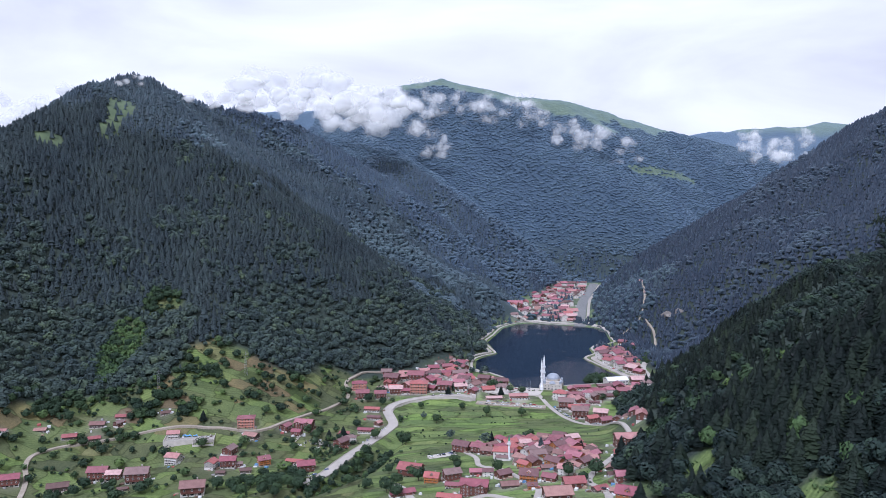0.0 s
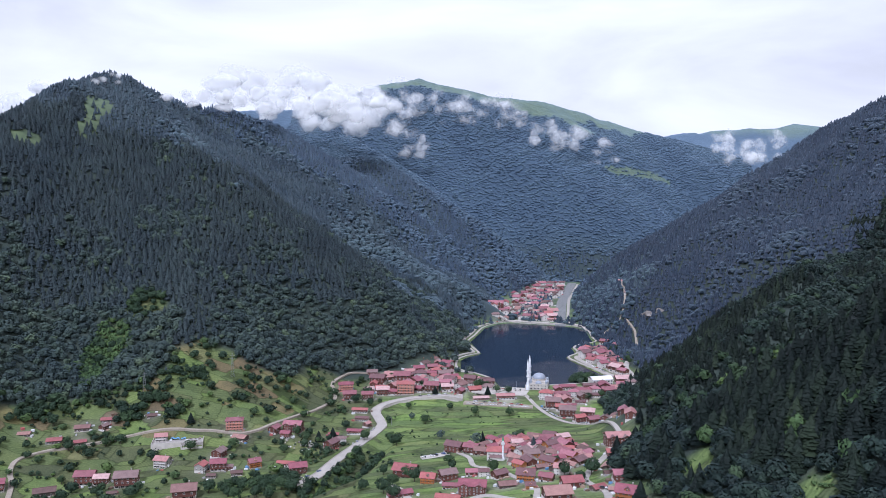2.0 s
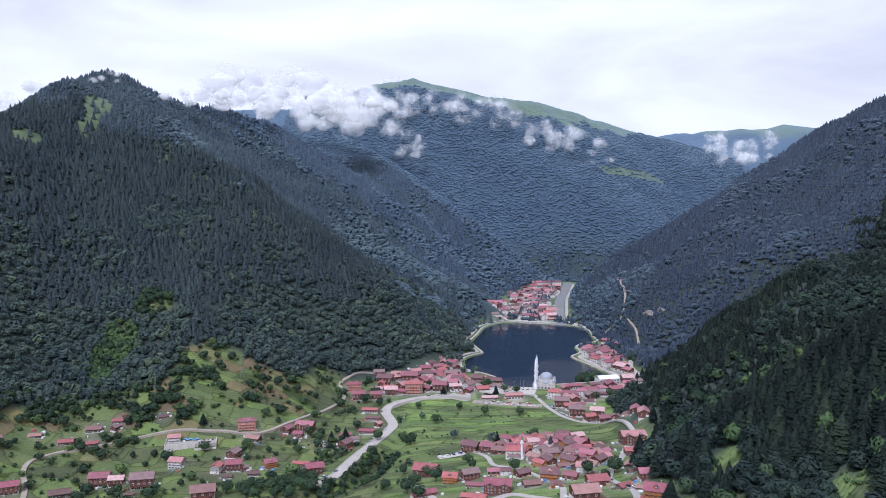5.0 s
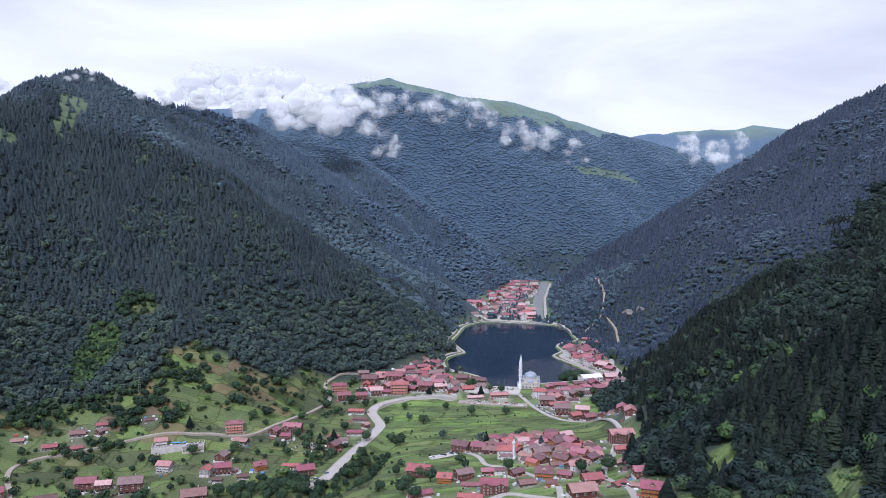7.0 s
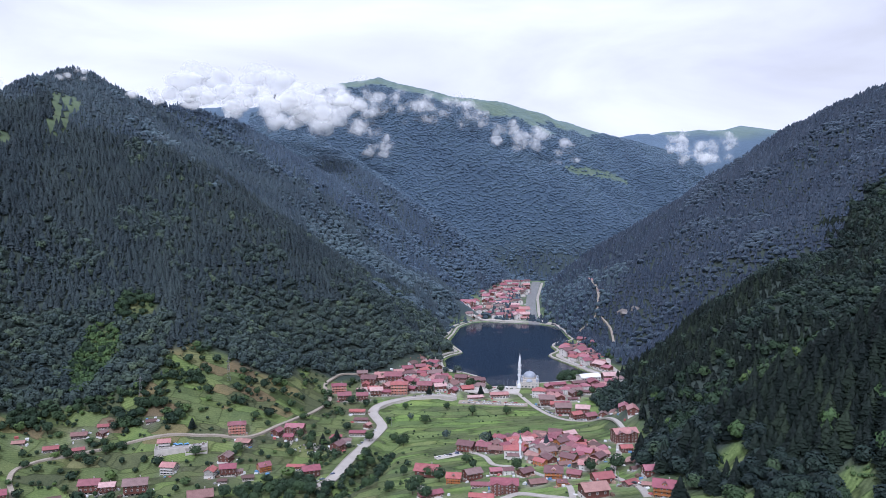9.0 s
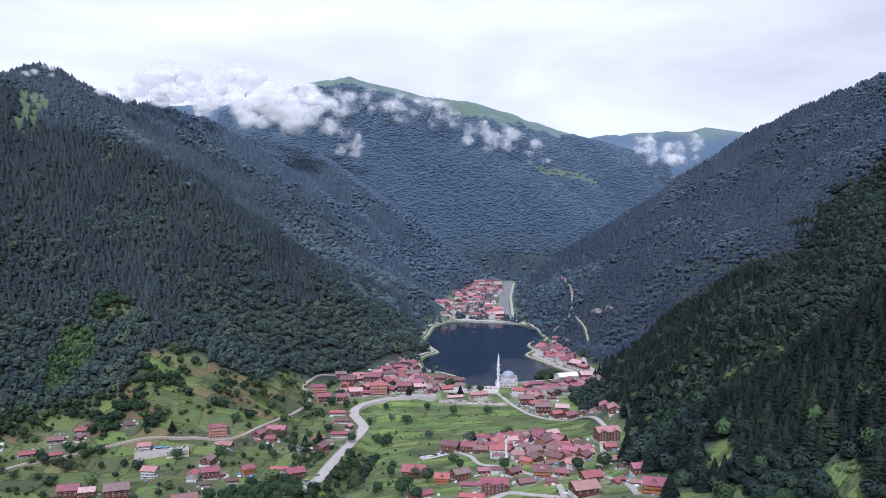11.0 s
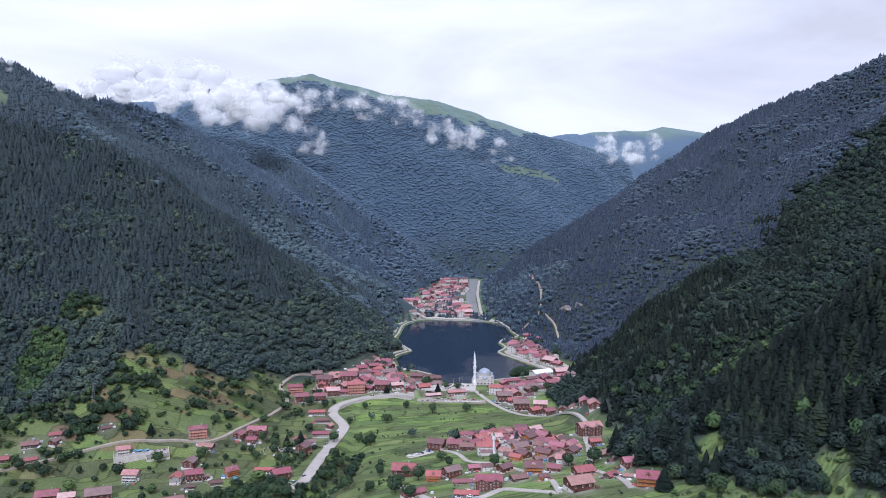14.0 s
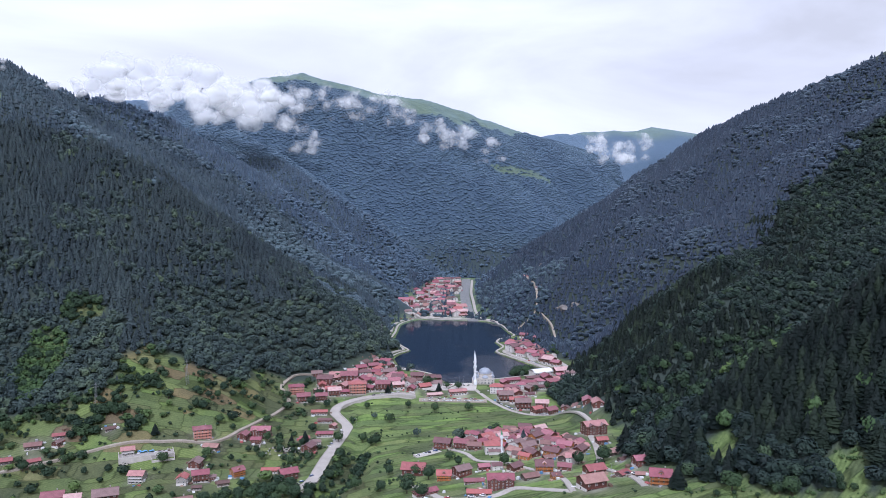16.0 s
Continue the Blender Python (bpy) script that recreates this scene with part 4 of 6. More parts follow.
# ---- houses ----
def window_mesh(w, h):
    b = bmesh.new()
    box(b, -w / 2, w / 2, -0.06, 0.10, 0, h, 0)
    box(b, -w / 2 + 0.14, -0.05, -0.09, 0.0, 0.14, h - 0.14, 1)
    box(b, 0.05, w / 2 - 0.14, -0.09, 0.0, 0.14, h - 0.14, 1)
    return to_mesh("window", b, FRAME, GLASS)


WINDOW, BIG_WINDOW = window_mesh(1.3, 1.5), window_mesh(2.4, 1.9)


def door_mesh():
    b = bmesh.new()
    box(b, -0.6, 0.6, -0.07, 0.1, 0, 2.1, 0)
    box(b, -0.48, 0.48, -0.1, 0.0, 0.08, 1.98, 1)
    return to_mesh("door", b, FRAME, OLDWOOD)


DOOR = door_mesh()


def gable_roof(w, d, z, pitch, over, thick, mat_count=1):
    b = bmesh.new()
    h = d / 2 * pitch
    o = over * pitch
    prism(b, [(-d / 2 - over, z - o), (0, z + h), (0, z + h + thick), (-d / 2 - over, z - o + thick)], -w / 2 - over, w / 2 + over)
    prism(b, [(0, z + h), (d / 2 + over, z - o), (d / 2 + over, z - o + thick), (0, z + h + thick)], -w / 2 - over, w / 2 + over)
    box(b, -w / 2 - over, w / 2 + over, -0.18, 0.18, z + h + thick * 0.6, z + h + thick + 0.12)
    return b


def hip_roof(w, d, z, pitch, over, thick):
    b = bmesh.new()
    a, c, h = w / 2 + over, d / 2 + over, (d / 2 + over) * pitch
    low = [b.verts.new(p) for p in ((-a, -c, z), (a, -c, z), (a, c, z), (-a, c, z))]
    rim = [b.verts.new((p.co.x, p.co.y, z + thick)) for p in low]
    r0, r1 = b.verts.new((-a + c, 0, z + h + thick)), b.verts.new((a - c, 0, z + h + thick))
    b.faces.new(low[::-1])
    for k in range(4):
        b.faces.new((low[k], low[(k + 1) % 4], rim[(k + 1) % 4], rim[k]))
    b.faces.new((rim[0], rim[1], r1, r0)), b.faces.new((rim[1], rim[2], r1)), b.faces.new((rim[2], rim[3], r0, r1)), b.faces.new((rim[3], rim[0], r0))
    return b


def house(name, w, d, storeys, wall, roof, label, category="house", hip=False, pitch=0.5, base=None, columns=4, ends=2, balcony=0, dormer=False, wing=False, storey=2.8, chimney=True, posts=False):
    """A house with its ridge along x, standing on z = 0, with foundations below."""
    top = new(name)
    tagged(top, label, category)
    top.empty_display_size = 1
    h = storeys * storey
    b = bmesh.new()
    if hip:
        box(b, -w / 2, w / 2, -d / 2, d / 2, 0, h)
    else:
        prism(b, [(-d / 2, 0), (d / 2, 0), (d / 2, h), (0, h + d / 2 * pitch - 0.02), (-d / 2, h)], -w / 2, w / 2)
    part("wall", b, wall, top)
    b = bmesh.new()
    box(b, -w / 2 - 0.12, w / 2 + 0.12, -d / 2 - 0.12, d / 2 + 0.12, -5, 0.9 if base is None else storey)
    part("foundation", b, base or STONE, top)
    part("roof", hip_roof(w, d, h, pitch, 1.0, 0.3) if hip else gable_roof(w, d, h + 0.03, pitch, 1.1, 0.28), roof, top)
    if chimney:
        b = bmesh.new()
        box(b, w * 0.2 - 0.35, w * 0.2 + 0.35, 0.6, 1.3, h, h + d / 2 * pitch + 1.3)
        box(b, w * 0.2 - 0.45, w * 0.2 + 0.45, 0.5, 1.4, h + d / 2 * pitch + 1.3, h + d / 2 * pitch + 1.5)
        part("chimney", b, BLOCK, top)
    for s in range(int(storeys)):
        z = s * storey + 0.95
        for side in (-1, 1):
            for k in range(columns):
                if side == 1:
                    continue
                o = part("window", BIG_WINDOW if (side == -1 and s == 0 and base is not None) else WINDOW, None, top)
                o.matrix_basis = pose((k + 0.5) / columns * w - w / 2, side * (d / 2 + 0.13), z, 0, 0, 0 if side == -1 else 180)
            for k in range(ends if s or ends < 2 else ends - 1):
                o = part("window", WINDOW, None, top)
                o.matrix_basis = pose(side * (w / 2 + 0.13), (k + 0.5) / ends * d - d / 2, z, 0, 0, 90 * side)
    o = part("door", DOOR, None, top)
    o.matrix_basis = pose(w / columns / 2 - w * 0.5 + w / columns * 0.5 if columns else 0, -d / 2 - 0.13, 0.1)
    for s in range(1, balcony + 1):
        b = bmesh.new()
        z = s * storey
        box(b, -w / 2 + 0.4, w / 2 - 0.4, -d / 2 - 1.5, -d / 2 - 0.02, z - 0.12, z + 0.08)
        box(b, -w / 2 + 0.4, w / 2 - 0.4, -d / 2 - 1.5, -d / 2 - 1.42, z + 0.92, z + 1.02)
        n = int(w / 0.9)
        for k in range(n + 1):
            x = -w / 2 + 0.45 + (w - 0.9) * k / n
            box(b, x - 0.05, x + 0.05, -d / 2 - 1.49, -d / 2 - 1.43, z + 0.08, z + 0.92)
        for x in (-w / 2 + 0.5, -w / 6, w / 6, w / 2 - 0.5):
            box(b, x - 0.1, x + 0.1, -d / 2 - 1.5, -d / 2 - 1.3, -3 if s == 1 else z - storey + 0.08, z - 0.12)
        part("balcony", b, wall if wall not in (PLASTER, BLOCK) else FRAME, top)
    if dormer:
        b = bmesh.new()
        prism(b, [(-1.6, h + 0.3), (1.6, h + 0.3), (1.6, h + 1.9), (0, h + 2.9), (-1.6, h + 1.9)], -1, 1)
        bmesh.ops.transform(b, matrix=pose(0, -d / 2 * 0.55, 0, 0, 0, 90) @ Matrix.Diagonal((1.6, 1, 1, 1)), verts=b.verts[:])
        part("dormer", b, wall, top)
        b = gable_roof(3.4, 3.2, h + 1.92, 0.62, 0.35, 0.15)
        bmesh.ops.transform(b, matrix=pose(0, -d / 2 * 0.55, 0, 0, 0, 90), verts=b.verts[:])
        part("dormer_roof", b, roof, top)
        o = part("window", WINDOW, None, top)
        o.matrix_basis = pose(0, -d / 2 * 0.55 - 1.62, h + 0.5)
    if wing:
        for x in (-w * 0.28, w * 0.28):
            b = bmesh.new()
            prism(b, [(-w * 0.15, 0), (w * 0.15, 0), (w * 0.15, h), (0, h + w * 0.075), (-w * 0.15, h)], -1.6, 1.6)
            bmesh.ops.transform(b, matrix=pose(x, -d / 2, 0, 0, 0, 90), verts=b.verts[:])
            part("bay", b, wall, top)
            b = gable_roof(4.4, w * 0.3, h + 0.05, 0.5, 0.7, 0.25)
            bmesh.ops.transform(b, matrix=pose(x, -d / 2 + 0.5, 0, 0, 0, 90), verts=b.verts[:])
            part("bay_roof", b, roof, top)
            for s in range(int(storeys)):
                for u in (-1, 1):
                    o = part("window", WINDOW, None, top)
                    o.matrix_basis = pose(x + u * w * 0.07, -d / 2 - 1.73, s * storey + 0.95)
    return top


KINDS = {
    "chalet": (15, house("wooden_house", 15, 11, 3, BROWN, ROOF, "brown timber chalet with red metal roof", balcony=1, base=PLASTER)),
    "orange": (15, house("wooden_house", 15, 12, 3, ORANGE, ROOF, "orange timber guesthouse with red metal roof", balcony=2, dormer=True, columns=4, ends=3, pitch=0.6)),
    "brick": (17, house("apartment_house", 17, 13, 4, SALMON, ROOF, "salmon plastered apartment house, low red roof", hip=True, pitch=0.3, balcony=3, columns=5, ends=3)),
    "grey": (14, house("concrete_house", 14, 11, 3, BLOCK, ROOF, "grey blockwork house with crimson metal roof", balcony=2, base=PLASTER)),
    "barn": (14, house("barn", 14, 9, 1.6, OLDWOOD, RUST, "weathered timber barn with rusty roof", "barn", pitch=0.42, columns=3, ends=1, chimney=False)),
    "long": (22, house("row_building", 22, 9, 2, BROWN, ROOF, "long wooden shop row with red roof", pitch=0.4, columns=6, ends=2, base=PLASTER, chimney=False)),
    "hotel": (22, house("hotel", 22, 14, 4, BROWN, ROOF, "large red-brown timber hotel with gables", "hotel", wing=True, columns=6, ends=3, balcony=0, pitch=0.45)),
    "plaster": (15, house("plastered_house", 15, 11, 3, PLASTER, ROOF, "white plastered house, red hipped roof", hip=True, pitch=0.5, columns=4, ends=2)),
    "far": (14, house("wooden_house", 14, 10, 2.5, BROWN, ROOF, "small brown house with red metal roof", columns=2, ends=1, base=PLASTER, chimney=False)),
    "far_orange": (14, house("wooden_house", 14, 10, 2.5, ORANGE, ROOF, "small orange house with red metal roof", columns=3, ends=1, chimney=False)),
    "row": (15, house("wooden_house", 15, 11, 2.4, BROWN, RUST, "dark brown timber house, faded salmon sheet roof", balcony=1, base=PLASTER, columns=3, ends=1)),
    "far_rust": (14, house("plastered_house", 14, 10, 2, PLASTER, RUST, "pale house with faded rusty sheet roof", columns=2, ends=1, chimney=False)),
    "far_pale": (14, house("plastered_house", 14, 11, 3, PLASTER, ROOF, "pale plastered house with red metal roof", columns=2, ends=1, chimney=False)),
}
BARE = {k: v[1]["label"] for k, v in KINDS.items()}
TAKEN = []
used_first = set()


def settle(kind, x, y, width, turn, where):
    size, top = KINDS[kind]
    s = width / size
    half = width * 0.42
    z = min(level(x + a * half, y + b * half) for a, b in ((-1, -1), (1, -1), (1, 1), (-1, 1), (0, 0))) + 0.25 * s
    m = pose(x, y, z, 0, 0, turn) @ Matrix.Scale(s, 4)
    if kind in used_first:
        ob = copy_thing(top, m @ Matrix.Diagonal([1 / v for v in top.scale] + [1]))
    else:
        used_first.add(kind)
        ob, top.matrix_basis = top, m
    TAKEN.append((x, y, width))
    tagged(ob, BARE[kind] + " " + where, group="village houses")
    return ob


VILLAGE = [
    ("on the meadows", [(-342, 819, 11, 10, "barn"), (-341, 808, 9, 70, "chalet"), (-362, 806, 14, 10, "barn"), (-413, 789, 11, 10, "barn"), (-382, 786, 13, 15, "barn"), (-357, 786, 11, 25, "barn"), (-295, 818, 10, 20, "barn"),
                        (-437, 764, 7, 0, "far_pale"), (-259, 737, 13, -15, "grey"), (-326, 724, 17, 4, "chalet"), (-309, 719, 13, 4, "chalet"), (-279, 699, 19, 8, "chalet"), (-397, 702, 15, 20, "chalet"), (-353, 701, 17, 20, "barn"),
                        (-283, 674, 8, 20, "barn")]),
    ("by the dirt lane", [(-216, 659, 19, 12, "row"), (-208, 812, 17, 8, "brick"), (-198, 792, 14, -20, "barn"), (-150, 831, 19, -12, "hotel"), (-168, 819, 12, 70, "chalet"), (-155, 812, 10, -15, "chalet"), (-210, 754, 13, 75, "chalet"),
                          (-219, 723, 11, 80, "grey"), (-204, 727, 14, 5, "chalet"), (-194, 727, 7, 5, "chalet"), (-206, 708, 8, 0, "barn"), (-172, 733, 11, 30, "orange"), (-184, 713, 10, 10, "barn"), (-127, 706, 15, 15, "chalet"), (-142, 732, 16, -10, "long")]),
    ("by the river road", [(-84, 832, 20, -8, "long"), (-73, 858, 10, 60, "chalet"), (-80, 882, 18, -8, "long"), (-84, 909, 21, -8, "long"), (-104, 781, 16, 60, "chalet"), (-96, 799, 12, 0, "plaster"), (-106, 822, 12, 0, "barn"),
                           (-107, 984, 21, 5, "brick"), (-100, 954, 18, 5, "chalet"), (-78, 957, 16, 0, "chalet"), (-60, 979, 18, 0, "chalet"), (-79, 991, 13, 20, "chalet"), (-31, 980, 25, -5, "brick"), (-36, 1029, 24, -8, "chalet")]),
    ("near the lake's outlet", [(2, 984, 21, -10, "chalet"), (-68, 1020, 22, -15, "chalet"), (-46, 1004, 18, 60, "chalet"), (-12, 1050, 19, 0, "plaster"), (-77, 1048, 16, 0, "chalet"), (-14, 1080, 17, 10, "chalet"), (-36, 1062, 12, 0, "barn"),
                                 (10, 1076, 15, 10, "plaster"), (62, 950, 22, 3, "long"), (92, 950, 26, 3, "long"), (20, 1002, 17, 0, "chalet"), (54, 1020, 18, -20, "chalet"), (62, 1044, 16, -25, "long")]),
    ("in the lower village", [(17, 711, 15, -30, "chalet"), (32, 698, 13, -25, "chalet"), (40, 683, 12, -20, "row"), (-27, 630, 18, -20, "row"), (-9, 597, 11, -15, "orange"), (6, 599, 13, 20, "chalet"), (25, 601, 9, 0, "far"), (9, 573, 15, -10, "long"),
                              (22, 547, 19, -12, "hotel"), (4, 541, 17, -15, "long"), (-31, 565, 18, 20, "long"), (63, 565, 13, -15, "orange"), (62, 538, 7, 0, "orange"), (77, 557, 10, -30, "far")]),
    ("below the wooded slope", [(90, 532, 14, 8, "row"), (74, 501, 17, 8, "row"), (123, 522, 12, 0, "chalet"), (116, 481, 14, -25, "orange"), (127, 573, 13, 60, "barn"), (168, 706, 22, 5, "hotel"), (34, 595, 8, 0, "far_pale"), (45, 582, 11, 30, "far"),
                                (47, 552, 12, 10, "barn"), (92, 577, 11, -20, "far_pale"), (105, 516, 10, 30, "barn"), (121, 546, 9, 10, "barn"), (114, 505, 8, -20, "barn"), (148, 645, 10, 0, "chalet")]),
    ("on the lake road", [(146, 919, 20, -10, "chalet"), (157, 886, 21, -10, "chalet"), (166, 862, 15, 20, "chalet"), (180, 882, 18, -20, "chalet"), (178, 848, 16, 20, "chalet"), (188, 825, 17, 60, "chalet"), (191, 802, 16, 65, "barn"), (194, 780, 17, 70, "chalet"), (195, 757, 18, 75, "chalet"),
                                  (143, 948, 19, -20, "plaster"), (164, 957, 24, 0, "long"), (192, 967, 26, 8, "long"), (176, 984, 24, 4, "long"), (206, 990, 22, 10, "long")]),
]
for where, rows in VILLAGE:
    for x, y, width, turn, kind in rows:
        settle(kind, x, y, width * (0.84 if where in ("near the lake's outlet", "by the river road", "on the lake road") else 1.0), turn, where)


def infill(polygon, gap, kinds, sizes, seed, where, turns):
    """Houses crowded at random inside a quarter, off the lanes and off each other."""
    rng = np.random.RandomState(seed)
    p = np.array(polygon, float)
    lo, hi = p.min(0), p.max(0)
    for _ in range(900):
        x, y = rng.uniform(lo, hi)
        width, turn, kind = rng.uniform(*sizes), rng.uniform(*turns) + 90 * (rng.rand() < 0.42), kinds[rng.randint(len(kinds))]
        if not inside(np.array([x]), np.array([y]), polygon)[0] or inside(np.array([x]), np.array([y]), SHORE)[0]:
            continue
        if any(math.hypot(x - a, y - b) < (w + width) * 0.5 * gap for a, b, w in TAKEN):
            continue
        settle(kind, x, y, width, turn, where)


infill([(22, 702), (46, 745), (74, 774), (118, 752), (138, 690), (128, 630), (112, 592), (84, 590), (66, 604), (58, 640), (44, 680)], 0.92, ["far", "far_rust", "barn", "far_orange", "far_pale", "barn", "far"], (8.5, 14), 3, "in the lower village", (-62, 42))
infill([(-82, 1000), (-66, 1040), (-10, 1100), (12, 1135), (34, 1140), (27, 1060), (40, 1030), (84, 1030), (84, 990), (60, 975), (-42, 970)], 0.98, ["far", "far_rust", "far_pale", "far", "far"], (11, 16), 4, "near the lake's outlet", (-45, 30))
infill([(250, 1228), (276, 1252), (284, 1180), (278, 1110), (270, 1062), (258, 1080), (246, 1130), (240, 1180)], 0.8, ["long", "far", "far_rust", "far_pale"], (11, 18), 5, "on the lakeside spit", (-70, -50))
infill([(120, 1540), (150, 1640), (200, 1800), (290, 1975), (372, 2030), (345, 1900), (300, 1790), (275, 1690), (262, 1620), (225, 1560), (180, 1550)], 1.0, ["far", "far_pale", "far_rust", "far_pale", "far_rust"], (11, 18), 6, "in the upper village", (-30, 20))
infill([(200, 1560), (268, 1640), (262, 1545), (250, 1530)], 0.95, ["far", "far_pale", "long"], (13, 22), 7, "in the upper village", (-10, 10))
infill([(140, 940), (160, 975), (230, 992), (262, 1014), (262, 985), (226, 958), (180, 930), (150, 905)], 0.85, ["long", "chalet", "plaster", "far"], (11, 18), 8, "on the lake road", (-15, 12))

for x, y, width, turn, kind in ((401, 1573, 12, -40, "far_pale"), (371, 1416, 10, -50, "far_pale"), (360, 1384, 9, -60, "far_pale"), (298, 1288, 13, -40, "far"), (312, 1262, 11, -60, "far"), (150, 1618, 30, -12, "hotel")):
    settle(kind, x, y, width, turn, "above the lake")


def rock_face(x, y, wide, high, seed):
    """A bare, broken outcrop leaning on the slope."""
    rng = np.random.RandomState(seed)
    v, f = ICO[2]
    v = v * rng.uniform(0.72, 1.18, (len(v), 1)) * (wide / 2, wide / 4, high / 2)
    ob = new("rock_face", link_mesh("rock_face", v, f, ROCK))
    ob.matrix_basis = pose(x, y, level(x, y) + 0.2 * high, 0, 0, -50)
    return tagged(ob, "bare grey-brown rock face above the hillside track", "rock", group="rock faces")


ROCK = plain("bare_rock", (0.13, 0.115, 0.10), (0.30, 0.27, 0.24), 0.12, 0.9, relief=0.5)
for x, y, wide, high, seed in ((376, 1296, 26, 15, 1), (388, 1278, 18, 11, 2), (372, 1312, 16, 9, 3), (432, 1560, 18, 12, 4), (330, 1225, 12, 8, 5)):
    rock_face(x, y, wide, high, seed)

# worn gravel yards round the houses
count = len(land.data.vertices)
co = np.empty(count * 3, np.float32)
land.data.vertices.foreach_get("co", co)
co = co.reshape(-1, 3).astype(float)
worn = np.zeros(count)
for a, b, w in TAKEN:
    d2 = (co[:, 0] - a) ** 2 + (co[:, 1] - b) ** 2
    worn += np.exp(-d2 / (w * 0.62) ** 2) * (1.1 if b > 1500 else 0.8 if b > 950 or a > 30 else 0.35)
worn = np.clip(worn * (1 + 0.7 * value_noise(co[:, 0], co[:, 1], 14)), 0, 0.9)
land.data.attributes["yard"].data.foreach_set("value", worn.astype(np.float32))

# ---- mosque by the lake ----
def lathe(b, profile, sides_n=24, mat=0, x=0.0, y=0.0):
    """A profile of (radius, height), turned round the upright axis."""
    rings = [[b.verts.new((x + r * math.cos(2 * math.pi * k / sides_n), y + r * math.sin(2 * math.pi * k / sides_n), z)) for k in range(sides_n)] if r > 1e-4 else [b.verts.new((x, y, z))] for r, z in profile]
    for low, top in zip(rings, rings[1:]):
        for k in range(sides_n):
            j = (k + 1) % sides_n
            q = [low[k % len(low)], low[j % len(low)], top[j % len(top)], top[k % len(top)]]
            q = [v for i, v in enumerate(q) if v not in q[:i]]
            if len(q) > 2:
                b.faces.new(q).material_index = mat


def dome_profile(r, z, rise=1.0, steps=8):
    return [(r * math.cos(math.pi / 2 * k / steps), z + r * rise * math.sin(math.pi / 2 * k / steps)) for k in range(steps)] + [(0, z + r * rise)]


def minaret(top, x, y, height, r, tip, galleries, name="minaret"):
    b = bmesh.new()
    lathe(b, [(r * 1.7, -3), (r * 1.7, height * 0.12), (r * 1.05, height * 0.17), (r, height * 0.18), (r * 0.85, height * 0.80), (0, height * 0.80)], 14, 0, x, y)
    shaft = part(name, b, MARBLE, top)
    for u in galleries:
        b = bmesh.new()
        z = height * u
        lathe(b, [(r * 0.9, z - 1.4), (r * 1.75, z), (r * 1.75, z + 1.1), (r * 1.6, z + 1.1), (r * 1.6, z + 0.1), (r * 0.8, z + 0.1)], 14, 0, x, y)
        part("gallery", b, MARBLE, shaft)
    b = bmesh.new()
    lathe(b, [(r * 0.95, height * 0.80), (r * 0.98, height * 0.805), (r * 0.12, height * 0.975), (0.02, height)], 14, 0, x, y)
    part("spire", b, tip, shaft)
    return shaft


def grand_mosque(x, y, turn):
    top = new("mosque")
    tagged(top, "pale stone mosque with grey lead dome and two white minarets", "mosque")
    b = bmesh.new()
    box(b, -12, 12, -12, 12, -4, 8.5)
    box(b, -9.5, 9.5, -9.5, 9.5, 8.5, 11)
    part("prayer_hall", b, STONE, top)
    b = bmesh.new()
    lathe(b, [(8.6, 11), (8.6, 13.2), (8.9, 13.3), (8.9, 13.6), (0, 13.6)], 28)
    part("drum", b, STONE, top)
    b = bmesh.new()
    lathe(b, dome_profile(8.4, 13.6, 0.78, 9), 28)
    d = part("dome", b, LEAD, top, "grey lead dome")
    b = bmesh.new()
    lathe(b, [(0.3, 20), (0.18, 21), (0.35, 21.4), (0.05, 22.6), (0, 22.7)], 8)
    part("finial", b, STEEL, d)
    for a in (0, 90, 180, 270):
        b = bmesh.new()
        lathe(b, dome_profile(4.4, 8.5, 0.75, 6), 18, 0, 8.6 * math.cos(radians(a)), 8.6 * math.sin(radians(a)))
        part("half_dome", b, LEAD, top)
    for sx in (-1, 1):
        for sy in (-1, 1):
            b = bmesh.new()
            lathe(b, [(1.7, 8.5), (1.7, 11.2)] + dome_profile(1.8, 11.2, 0.9, 4), 12, 0, sx * 10, sy * 10)
            part("corner_turret", b, LEAD, top)
    for s in range(2):
        for side in (-1, 1):
            for k in range(5):
                o = part("window", BIG_WINDOW if s == 0 else WINDOW, None, top)
                o.matrix_basis = pose(-9 + 4.5 * k, side * 12.08, 1.4 + s * 3.8, 0, 0, 0 if side == -1 else 180)
                o = part("window", BIG_WINDOW if s == 0 else WINDOW, None, top)
                o.matrix_basis = pose(side * 12.08, -9 + 4.5 * k, 1.4 + s * 3.8, 0, 0, 90 * side)
    b = bmesh.new()
    box(b, -17, -12, -9, 9, -4, 5)
    part("porch", b, STONE, top)
    for k in range(4):
        b = bmesh.new()
        lathe(b, dome_profile(2.0, 5.0, 0.8, 5), 14, 0, -14.5, -6.6 + 4.4 * k)
        part("porch_dome", b, LEAD, top)
    for sy in (-1, 1):
        minaret(top, -13.2, 12.6 * sy, 41, 1.35, MARBLE, (0.42, 0.60))
    top.matrix_basis = pose(x, y, 1.6, 0, 0, turn)
    return top


grand_mosque(141, 994, -13.7)


